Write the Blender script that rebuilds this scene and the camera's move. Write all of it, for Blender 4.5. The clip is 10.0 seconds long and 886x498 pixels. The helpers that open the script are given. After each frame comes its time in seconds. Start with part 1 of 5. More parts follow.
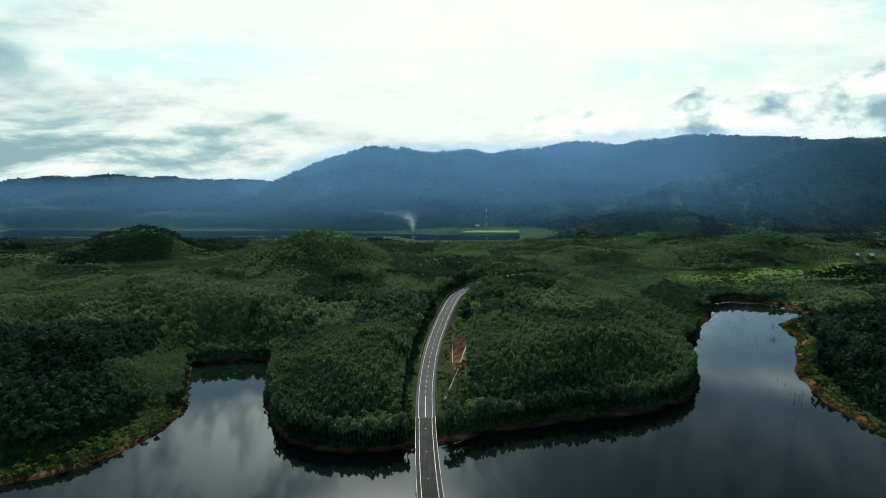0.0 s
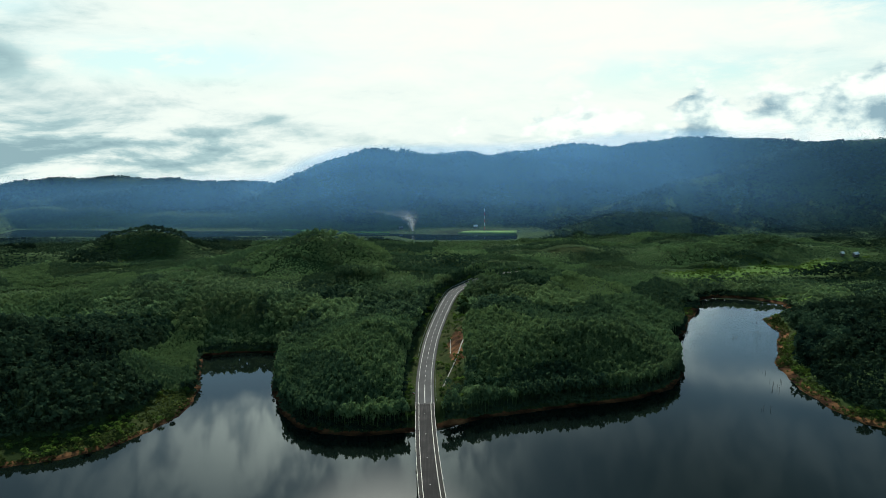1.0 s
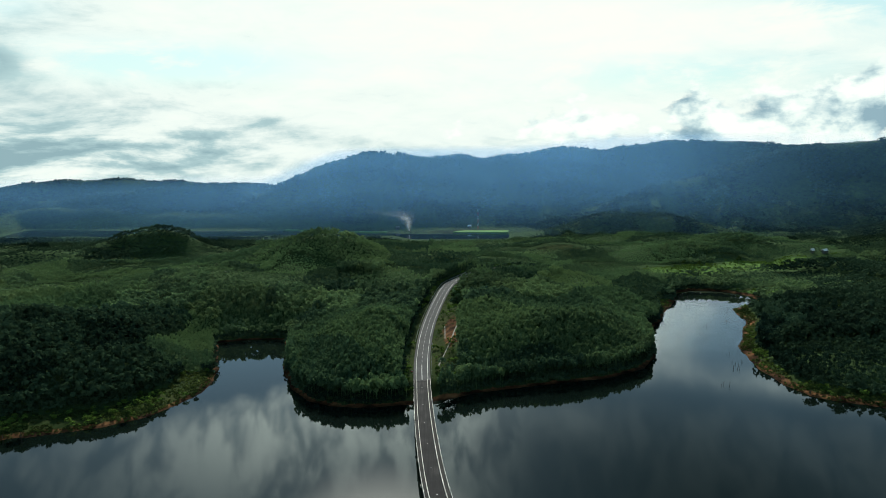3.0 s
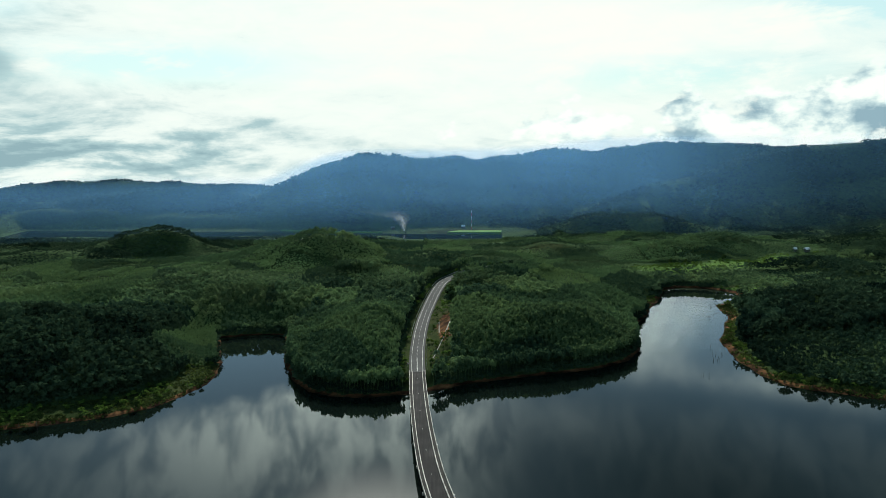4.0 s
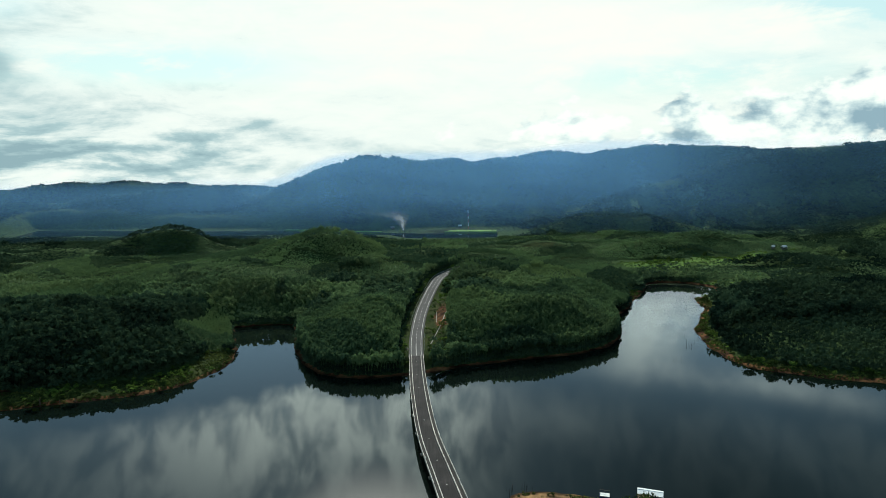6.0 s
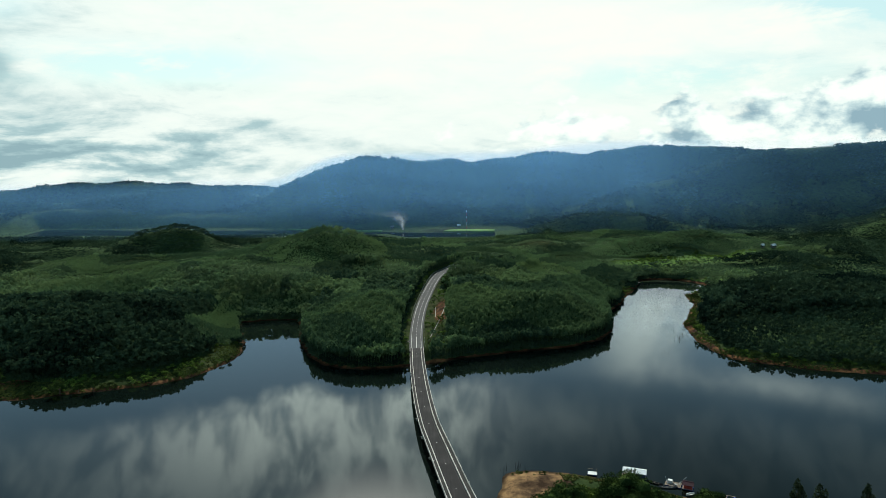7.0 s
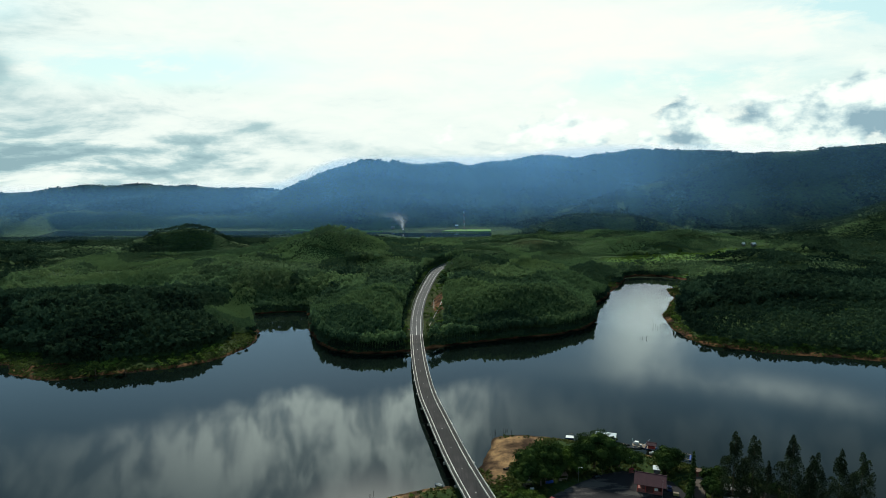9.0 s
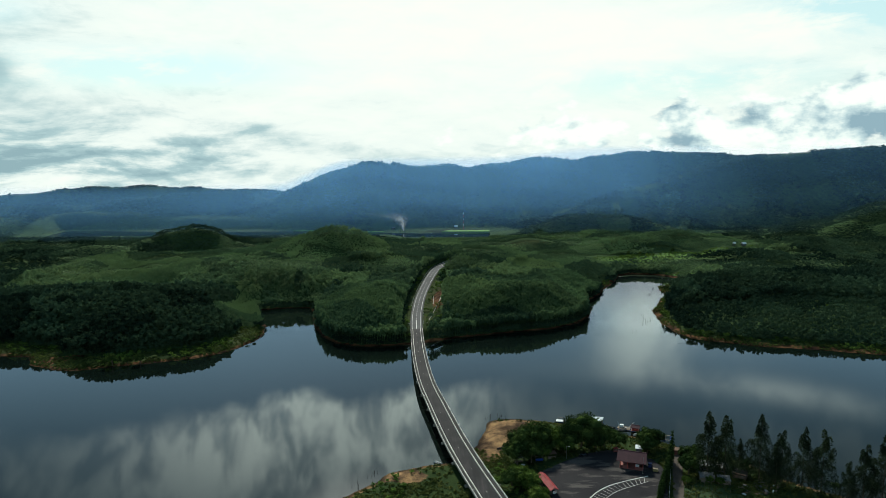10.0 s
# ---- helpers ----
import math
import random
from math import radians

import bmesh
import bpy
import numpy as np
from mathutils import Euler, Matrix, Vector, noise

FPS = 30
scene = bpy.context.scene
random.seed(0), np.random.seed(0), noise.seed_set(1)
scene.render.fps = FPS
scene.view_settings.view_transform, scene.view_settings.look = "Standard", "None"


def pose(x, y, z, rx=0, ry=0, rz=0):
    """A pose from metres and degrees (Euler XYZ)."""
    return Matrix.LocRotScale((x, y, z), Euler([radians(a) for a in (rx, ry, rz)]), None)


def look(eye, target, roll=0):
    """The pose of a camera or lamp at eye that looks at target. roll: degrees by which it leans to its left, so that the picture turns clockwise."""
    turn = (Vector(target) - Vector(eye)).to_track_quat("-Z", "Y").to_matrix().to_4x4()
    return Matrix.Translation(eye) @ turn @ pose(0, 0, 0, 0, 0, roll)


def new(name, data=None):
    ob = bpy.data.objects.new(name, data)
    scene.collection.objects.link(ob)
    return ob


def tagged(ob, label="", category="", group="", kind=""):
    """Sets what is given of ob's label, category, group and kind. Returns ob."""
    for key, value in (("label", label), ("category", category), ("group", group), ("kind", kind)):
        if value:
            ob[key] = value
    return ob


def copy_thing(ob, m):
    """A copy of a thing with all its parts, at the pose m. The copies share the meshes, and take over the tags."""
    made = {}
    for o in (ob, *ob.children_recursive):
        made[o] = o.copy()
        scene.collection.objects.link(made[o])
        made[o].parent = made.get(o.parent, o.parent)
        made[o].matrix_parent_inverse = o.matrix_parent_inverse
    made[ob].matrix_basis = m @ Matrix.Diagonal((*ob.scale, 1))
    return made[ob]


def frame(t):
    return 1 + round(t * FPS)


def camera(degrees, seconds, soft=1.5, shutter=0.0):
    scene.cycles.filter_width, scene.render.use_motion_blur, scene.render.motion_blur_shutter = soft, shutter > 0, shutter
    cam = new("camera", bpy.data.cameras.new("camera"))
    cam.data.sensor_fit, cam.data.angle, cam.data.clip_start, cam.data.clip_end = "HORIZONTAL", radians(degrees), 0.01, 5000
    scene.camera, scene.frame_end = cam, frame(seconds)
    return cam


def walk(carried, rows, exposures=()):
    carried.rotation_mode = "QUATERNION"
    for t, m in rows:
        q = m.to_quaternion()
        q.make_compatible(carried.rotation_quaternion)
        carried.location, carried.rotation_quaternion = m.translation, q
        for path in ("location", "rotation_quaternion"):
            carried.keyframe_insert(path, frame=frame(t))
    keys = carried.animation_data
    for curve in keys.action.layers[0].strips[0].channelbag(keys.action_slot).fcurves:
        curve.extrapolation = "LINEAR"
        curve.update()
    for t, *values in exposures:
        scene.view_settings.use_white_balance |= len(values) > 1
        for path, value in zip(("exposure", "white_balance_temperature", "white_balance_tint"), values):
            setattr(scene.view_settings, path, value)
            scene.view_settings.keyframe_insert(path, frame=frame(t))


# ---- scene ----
cam = camera(68.0, 10.0, soft=0.8)
LEAN = 0.890
# seconds, x, y, z, yaw, pitch
ROWS = [
    (0.0, 0.00, 5.00, 140.00, -0.056, -10.272),
    (0.5, 0.30, -4.97, 140.63, -0.058, -10.204),
    (1.0, 0.47, -15.64, 141.22, -0.120, -10.148),
    (1.5, 0.49, -25.80, 141.70, -0.168, -10.093),
    (2.0, 0.57, -36.10, 142.15, -0.254, -10.040),
    (2.5, 0.46, -46.40, 142.70, -0.295, -9.996),
    (4.0, 0.51, -75.28, 144.86, -1.029, -9.876),
    (4.5, 0.77, -85.09, 145.65, -1.026, -9.864),
    (5.0, 1.20, -95.08, 146.52, -1.038, -9.820),
    (5.5, 1.26, -105.07, 147.39, -1.089, -9.796),
    (7.0, 0.45, -136.28, 149.99, -1.268, -9.783),
    (7.5, 0.46, -146.43, 150.76, -1.280, -9.746),
    (8.0, 0.72, -157.50, 151.43, -1.274, -9.710),
    (8.5, 0.69, -168.83, 152.07, -1.312, -9.638),
    (9.0, 0.65, -180.66, 152.56, -1.340, -9.560),
    (9.5, 0.73, -192.63, 153.05, -1.339, -9.484),
    (10.0, 1.10, -205.10, 153.50, -1.317, -9.393),
]
walk(cam, [(t, pose(x, y, z, 0, 0, yaw) @ pose(0, 0, 0, 90 + pitch, 0, 0) @ pose(0, 0, 0, 0, 0, -LEAN)) for t, x, y, z, yaw, pitch in ROWS],
     exposures=((0.0, 0.1, 6250, 1.0), (10.0, 0.1, 6250, 1.0)))


# ---- small helpers ----
def node(nt, kind, values=None, **settings):
    n = nt.nodes.new(kind)
    for key, value in settings.items():
        setattr(n, key, value)
    for key, value in (values or {}).items():
        if isinstance(value, bpy.types.NodeSocket):
            nt.links.new(value, n.inputs[key])
        else:
            n.inputs[key].default_value = value
    return n


def ramp(nt, fac, stops, interpolation="LINEAR"):
    n = node(nt, "ShaderNodeValToRGB", {"Fac": fac})
    n.color_ramp.interpolation = interpolation
    while len(n.color_ramp.elements) < len(stops):
        n.color_ramp.elements.new(0.5)
    for e, (at, colour) in zip(n.color_ramp.elements, stops):
        e.position, e.color = at, (*colour, 1)
    return n.outputs["Color"]


def maths(nt, op, a, b=0.0, c=0.0, clamp=False):
    n = node(nt, "ShaderNodeMath", {0: a, 1: b, 2: c}, operation=op, use_clamp=clamp)
    return n.outputs[0]


def mixed(nt, fac, a, b, blend="MIX"):
    n = node(nt, "ShaderNodeMix", data_type="RGBA", blend_type=blend)
    for sock, value in ((n.inputs[0], fac), (n.inputs[6], a), (n.inputs[7], b)):
        if isinstance(value, bpy.types.NodeSocket):
            nt.links.new(value, sock)
        else:
            sock.default_value = (*value, 1) if isinstance(value, tuple) and len(value) == 3 else value
    return n.outputs[2]


def span(nt, value, lo, hi, a=0.0, b=1.0):
    n = node(nt, "ShaderNodeMapRange", {"Value": value, "From Min": lo, "From Max": hi, "To Min": a, "To Max": b}, interpolation_type="SMOOTHSTEP")
    return n.outputs["Result"]


def grain(nt, vector, scale, detail=3.0, rough=0.55):
    return node(nt, "ShaderNodeTexNoise", {"Vector": vector, "Scale": scale, "Detail": detail, "Roughness": rough}).outputs["Fac"]


# ---- world, sun, exposure ----
SUN_AZ, SUN_EL = -6.0, 38.0     # degrees to the right of straight ahead, and up
world = bpy.data.worlds.new("sky")
scene.world = world
world.use_nodes = True
nt = world.node_tree
nt.nodes.clear()
sky = node(nt, "ShaderNodeTexSky", sky_type="NISHITA", sun_disc=False, sun_elevation=radians(SUN_EL), sun_rotation=radians(SUN_AZ))
way = node(nt, "ShaderNodeTexCoord").outputs["Generated"]
xyz = node(nt, "ShaderNodeSeparateXYZ", {0: way})
ahead = span(nt, xyz.outputs["Y"], 0.0, 0.4)


def bank(x0, z0, wx, wz):
    """A soft oval stretch of sky round the direction (x0, z0)."""
    dx = maths(nt, "MULTIPLY", maths(nt, "SUBTRACT", xyz.outputs["X"], x0), 1 / wx)
    dz = maths(nt, "MULTIPLY", maths(nt, "SUBTRACT", xyz.outputs["Z"], z0), 1 / wz)
    r = maths(nt, "MULTIPLY_ADD", dx, dx, maths(nt, "MULTIPLY", dz, dz))
    return maths(nt, "MULTIPLY", maths(nt, "POWER", 0.37, r), ahead)


def summed(*pairs):
    total = 0.0
    for weight, value in pairs:
        total = maths(nt, "MULTIPLY_ADD", value, weight, total)
    return total


def drift(scale_z, size, detail, roughness, up=0.0, distortion=0.0, tip=0.0):
    """Cloud density, read a little higher up where up is given."""
    raised = node(nt, "ShaderNodeVectorMath", {0: way, 1: (0.0, 0.0, up)}, operation="ADD").outputs[0]
    at = node(nt, "ShaderNodeMapping", {"Vector": raised, "Scale": (1.0, 1.0, scale_z), "Rotation": (0, radians(tip), 0)}).outputs[0]
    return node(nt, "ShaderNodeTexNoise", {"Vector": at, "Scale": size, "Detail": detail, "Roughness": roughness, "Distortion": distortion}).outputs["Fac"]


heaped = bank(0.52, 0.015, 0.34, 0.052)                      # heaped clouds over the right-hand range
layered = bank(-0.52, -0.020, 0.28, 0.050)                   # grey layers over the left-hand range
shoal = bank(-0.545, 0.098, 0.038, 0.024)
bodies = summed((0.9, bank(0.525, 0.032, 0.036, 0.020)), (0.7, bank(0.565, 0.075, 0.030, 0.022)), (0.6, bank(0.355, 0.030, 0.045, 0.020)), (0.4, bank(0.44, 0.030, 0.02, 0.014)), (0.8, bank(0.33, -0.008, 0.09, 0.010)))
glare = bank(-0.02, 0.16, 0.50, 0.15)                        # thin bright cloud before the sun
sheet = bank(0.36, 0.135, 0.21, 0.032)                       # bright sheet under the blue on the right
billow, billow_up = drift(3.0, 7.0, 9.0, 0.62, 0.0, 0.3), drift(3.0, 7.0, 9.0, 0.62, 0.014, 0.3)
wisp, wisp_up = drift(4.2, 5.0, 9.0, 0.60, 0.0, 0.25, 3), drift(4.2, 5.0, 9.0, 0.60, 0.010, 0.25, 3)
puff, puff_up = drift(1.7, 9.0, 9.0, 0.55), drift(1.7, 9.0, 9.0, 0.55, 0.032)
lit = summed((1.0, 0.06), (0.58, billow), (0.44, wisp), (0.34, glare), (-0.16, layered), (-0.55, shoal), (0.22, sheet), (0.12, heaped), (0.35, maths(nt, "SUBTRACT", billow, billow_up)))
lit = maths(nt, "MULTIPLY_ADD", maths(nt, "SUBTRACT", wisp, 0.52), maths(nt, "MULTIPLY", layered, 1.55), lit)
lit = maths(nt, "MULTIPLY_ADD", maths(nt, "SUBTRACT", wisp, wisp_up), maths(nt, "MULTIPLY", layered, 1.1), lit)
cloud = ramp(nt, lit, [(0.24, (0.30, 0.42, 0.46)), (0.42, (0.44, 0.57, 0.59)), (0.55, (0.70, 0.77, 0.75)), (0.66, (0.87, 0.895, 0.85)), (0.82, (0.935, 0.935, 0.875)), (1.00, (0.985, 0.95, 0.87))])
gap = summed((1.5, bank(-0.36, 0.100, 0.15, 0.024)), (1.3, bank(-0.58, 0.165, 0.08, 0.020)), (2.2, bank(0.60, 0.165, 0.13, 0.040)), (1.1, bank(0.36, 0.075, 0.17, 0.024)), (0.9, bank(-0.30, 0.24, 0.12, 0.04)))
gap = maths(nt, "MULTIPLY", gap, span(nt, billow, 0.44, 0.66, 1.0, 0.0), clamp=True)
clear = node(nt, "ShaderNodeVectorMath", {0: sky.outputs[0], "Scale": 0.10}, operation="SCALE").outputs[0]
colour = mixed(nt, gap, cloud, mixed(nt, 0.75, clear, (0.66, 0.87, 0.86)))
# heaped clouds with crisp tops and grey undersides
tower = span(nt, summed((1.0, puff), (0.255, heaped), (0.12, bodies), (0.10, bank(0.065, 0.012, 0.14, 0.026))), 0.625, 0.695)
tower = maths(nt, "MULTIPLY", tower, maths(nt, "MULTIPLY", summed((3.0, heaped), (2.5, bank(0.065, 0.012, 0.14, 0.026))), 1.0, clamp=True))
tower_lit = summed((1.0, 0.76), (4.2, maths(nt, "SUBTRACT", puff, puff_up)), (-0.40, bodies), (0.04, bank(0.065, 0.012, 0.14, 0.026)))
towers = ramp(nt, tower_lit, [(0.12, (0.30, 0.42, 0.49)), (0.45, (0.58, 0.69, 0.71)), (0.68, (0.86, 0.91, 0.87)), (0.90, (1.0, 0.99, 0.92))])
colour = mixed(nt, tower, colour, towers)
# the sky above, seen in the lake alone
upper = span(nt, xyz.outputs["Z"], 0.20, 0.27)
mottle = drift(0.8, 9.0, 6.0, 0.6)
slant = node(nt, "ShaderNodeMapping", {"Vector": way, "Rotation": (0, radians(-24), 0), "Scale": (1.0, 0.3, 0.55)}).outputs[0]
streak = node(nt, "ShaderNodeTexNoise", {"Vector": slant, "Scale": 26.0, "Detail": 5.0, "Roughness": 0.55, "Distortion": 0.4}).outputs["Fac"]
height = maths(nt, "MULTIPLY_ADD", maths(nt, "SUBTRACT", mottle, 0.5), 0.10, xyz.outputs["Z"])
field = maths(nt, "MULTIPLY", span(nt, height, 0.352, 0.385), span(nt, xyz.outputs["X"], -0.02, 0.15, 1.0, 0.06))
field = maths(nt, "MULTIPLY", field, maths(nt, "MULTIPLY", span(nt, xyz.outputs["Z"], 0.40, 0.53, 1.0, 0.32), span(nt, xyz.outputs["X"], -0.50, -0.20, 0.15, 1.0)))
field = maths(nt, "MULTIPLY", field, maths(nt, "MULTIPLY", span(nt, streak, 0.34, 0.64, 0.30, 1.15), ahead))
right_bank = summed((1.0, bank(0.335, 0.240, 0.075, 0.050)), (0.40, bank(0.295, 0.310, 0.050, 0.035)), (0.34, bank(0.43, 0.338, 0.17, 0.016)), (0.14, bank(0.16, 0.41, 0.09, 0.024)))
right_bank = maths(nt, "MULTIPLY", right_bank, span(nt, mottle, 0.34, 0.64, 0.35, 1.25))
murk = maths(nt, "MULTIPLY_ADD", maths(nt, "MAXIMUM", bank(0.42, 0.51, 0.36, 0.15), maths(nt, "MULTIPLY", maths(nt, "MAXIMUM", bank(0.57, 0.44, 0.20, 0.14), maths(nt, "MULTIPLY", bank(-0.62, 0.42, 0.20, 0.16), 0.7)), 0.8)), -0.74, 1.0)     # heavier cloud high on both sides
open_sky = mixed(nt, 0.9, clear, mixed(nt, span(nt, xyz.outputs["Z"], 0.24, 0.46), (0.40, 0.66, 0.90), (0.17, 0.31, 0.45)))
open_sky = mixed(nt, 1.0, open_sky, node(nt, "ShaderNodeCombineColor", {0: murk, 1: murk, 2: murk}).outputs[0], "MULTIPLY")
high = mixed(nt, maths(nt, "ADD", field, right_bank, clamp=True), open_sky, (1.75, 1.95, 1.86))
colour = mixed(nt, upper, colour, high)
dim = span(nt, xyz.outputs["Y"], -0.6, 0.5, 0.8, 1.0)
round_sun = node(nt, "ShaderNodeVectorMath", {0: way, 1: (math.sin(radians(SUN_AZ)) * math.cos(radians(SUN_EL)), math.cos(radians(SUN_AZ)) * math.cos(radians(SUN_EL)), math.sin(radians(SUN_EL)))}, operation="DOT_PRODUCT").outputs["Value"]
colour = mixed(nt, span(nt, round_sun, 0.982, 1.0), colour, (4.0, 3.9, 3.6))     # thin cloud lit up round the sun
out = node(nt, "ShaderNodeBackground", {"Color": colour, "Strength": dim})
nt.links.new(out.outputs[0], node(nt, "ShaderNodeOutputWorld").inputs[0])

sun = new("sun", bpy.data.lights.new("sun", "SUN"))
sun.data.energy, sun.data.angle, sun.data.color = 4.9, radians(5.0), (1.0, 0.95, 0.84)
sun.matrix_world = look((0, 0, 400), (-math.sin(radians(SUN_AZ)) * math.cos(radians(SUN_EL)), -math.cos(radians(SUN_AZ)) * math.cos(radians(SUN_EL)), 400 - math.sin(radians(SUN_EL))))


# ---- materials ----
def material(name):
    m = bpy.data.materials.new(name)
    m.use_nodes = True
    m.node_tree.nodes.clear()
    return m, m.node_tree


def surface(nt, shader):
    nt.links.new(shader, node(nt, "ShaderNodeOutputMaterial").inputs["Surface"])


def plain(name, colour, rough=0.7, metal=0.0, scale=2.0, vary=0.25, bump=0.0, fine=25.0):
    """A paint, metal, soil or cloth with two scales of wear."""
    m, nt = material(name)
    at = node(nt, "ShaderNodeTexCoord").outputs["Object"]
    a, b = grain(nt, at, scale), grain(nt, at, fine, 2.0)
    both = maths(nt, "MULTIPLY_ADD", a, 0.7, maths(nt, "MULTIPLY", b, 0.3))
    lo, hi = tuple(c * (1 - vary) for c in colour), tuple(min(1, c * (1 + vary)) for c in colour)
    base = ramp(nt, both, [(0.3, lo), (0.7, hi)])
    values = {"Base Color": base, "Roughness": rough, "Metallic": metal, "Specular IOR Level": 0.2}
    if bump:
        values["Normal"] = node(nt, "ShaderNodeBump", {"Height": both, "Strength": 0.5, "Distance": bump}).outputs[0]
    surface(nt, node(nt, "ShaderNodeBsdfPrincipled", values).outputs[0])
    return m


def summed_in(nt, *pairs):
    total = 0.0
    for weight, value in pairs:
        total = maths(nt, "MULTIPLY_ADD", value, weight, total)
    return total


def foliage(name, dark, light, stand=0.012, rough=0.6, through_light=0.26):
    """Leaves: hue varies from spray to spray and from stand to stand."""
    m, nt = material(name)
    at = node(nt, "ShaderNodeNewGeometry")
    island, place = at.outputs["Random Per Island"], at.outputs["Position"]
    area = grain(nt, place, stand, 3.0)
    near = grain(nt, place, 0.14, 2.0)
    sway = node(nt, "ShaderNodeTexNoise", {"Vector": place, "Scale": 0.03}).outputs["Color"]
    lot = node(nt, "ShaderNodeVectorMath", {0: sway, 1: (30, 30, 0), 2: place}, operation="MULTIPLY_ADD").outputs[0]
    lot = node(nt, "ShaderNodeMapping", {"Vector": lot, "Scale": (1, 1, 0)}).outputs[0]
    plot = node(nt, "ShaderNodeSeparateColor", {0: node(nt, "ShaderNodeTexVoronoi", {"Vector": lot, "Scale": stand * 1.3}).outputs["Color"]})
    fac = summed_in(nt, (0.70, area), (0.36, near), (0.34, island), (0.90, plot.outputs[0]))
    base = ramp(nt, maths(nt, "MULTIPLY", fac, 0.46), [(0.28, dark), (0.74, light)])
    base = mixed(nt, maths(nt, "MULTIPLY", plot.outputs[1], 0.35), base, mixed(nt, 1.0, base, (1.25, 0.98, 0.75), "MULTIPLY"))
    leafy = node(nt, "ShaderNodeBump", {"Height": grain(nt, place, 1.3, 3.0, 0.7), "Strength": 0.5, "Distance": 0.6}).outputs[0]
    p = node(nt, "ShaderNodeBsdfPrincipled", {"Base Color": base, "Roughness": rough, "Specular IOR Level": 0.0, "Normal": leafy})
    t = node(nt, "ShaderNodeBsdfTranslucent", {"Color": base})
    surface(nt, node(nt, "ShaderNodeMixShader", {0: through_light, 1: p.outputs[0], 2: t.outputs[0]}).outputs[0])
    return m


RUBBER = foliage("rubber_tree_leaves", (0.024, 0.052, 0.034), (0.120, 0.192, 0.080), through_light=0.32)
# Lightened leaves: the sun on the central hills is put into this colour.
WILD = foliage("sunlit_forest_leaves", (0.025, 0.052, 0.035), (0.142, 0.218, 0.094), stand=0.02, through_light=0.42)
# Darkened leaves: cloud shadow and lens falloff are put into this colour.
SHADED_WOOD = foliage("shaded_wood_leaves", (0.008, 0.019, 0.014), (0.048, 0.084, 0.046), stand=0.02, through_light=0.2)
HILL = foliage("hill_forest_leaves", (0.005, 0.014, 0.012), (0.070, 0.120, 0.080), stand=0.016, through_light=0.12)


def ground_material():
    m, nt = material("ground")
    place = node(nt, "ShaderNodeNewGeometry").outputs["Position"]
    z = node(nt, "ShaderNodeSeparateXYZ", {0: place}).outputs["Z"]
    bare = node(nt, "ShaderNodeAttribute", attribute_name="bare").outputs["Fac"]
    mead = node(nt, "ShaderNodeAttribute", attribute_name="meadow").outputs["Fac"]
    big, mid, fine = grain(nt, place, 0.03, 4.0), grain(nt, place, 0.25, 4.0), grain(nt, place, 1.6, 3.0)
    mix2 = maths(nt, "MULTIPLY_ADD", mid, 0.6, maths(nt, "MULTIPLY", fine, 0.4))
    under = ramp(nt, mix2, [(0.35, (0.022, 0.040, 0.016)), (0.65, (0.055, 0.092, 0.032))])
    grass = ramp(nt, maths(nt, "MULTIPLY_ADD", big, 0.5, maths(nt, "MULTIPLY", mix2, 0.5)), [(0.36, (0.010, 0.018, 0.006)), (0.5, (0.021, 0.033, 0.009)), (0.64, (0.046, 0.050, 0.018))])
    soil = ramp(nt, summed_in(nt, (0.75, grain(nt, place, 0.07, 3.0)), (0.45, mix2), (-0.10, 1.0)), [(0.40, (0.030, 0.018, 0.011)), (0.48, (0.090, 0.055, 0.030)), (0.56, (0.200, 0.120, 0.058)), (0.66, (0.31, 0.195, 0.092))])
    red = mixed(nt, 1.0, soil, (0.62, 0.50, 0.46), "MULTIPLY")
    soil = mixed(nt, span(nt, node(nt, "ShaderNodeSeparateXYZ", {0: place}).outputs["Y"], 150.0, 220.0), soil, red)
    wet = span(nt, z, 0.05, 0.5, 0.45, 1.0)
    soil = mixed(nt, 1.0, soil, node(nt, "ShaderNodeCombineColor", {0: wet, 1: wet, 2: wet}).outputs[0], "MULTIPLY")
    lush = node(nt, "ShaderNodeAttribute", attribute_name="lush").outputs["Fac"]
    young = ramp(nt, mix2, [(0.35, (0.042, 0.084, 0.018)), (0.65, (0.105, 0.170, 0.040))])
    green = mixed(nt, mead, under, mixed(nt, lush, grass, young))
    edge = span(nt, maths(nt, "ADD", bare, maths(nt, "MULTIPLY_ADD", mid, 1.1, -0.55)), 0.35, 0.65)
    base = mixed(nt, edge, green, soil)
    bump = node(nt, "ShaderNodeBump", {"Height": mix2, "Strength": 0.8, "Distance": 0.5}).outputs[0]
    surface(nt, node(nt, "ShaderNodeBsdfPrincipled", {"Base Color": base, "Roughness": 0.95, "Normal": bump, "Specular IOR Level": 0.03}).outputs[0])
    return m


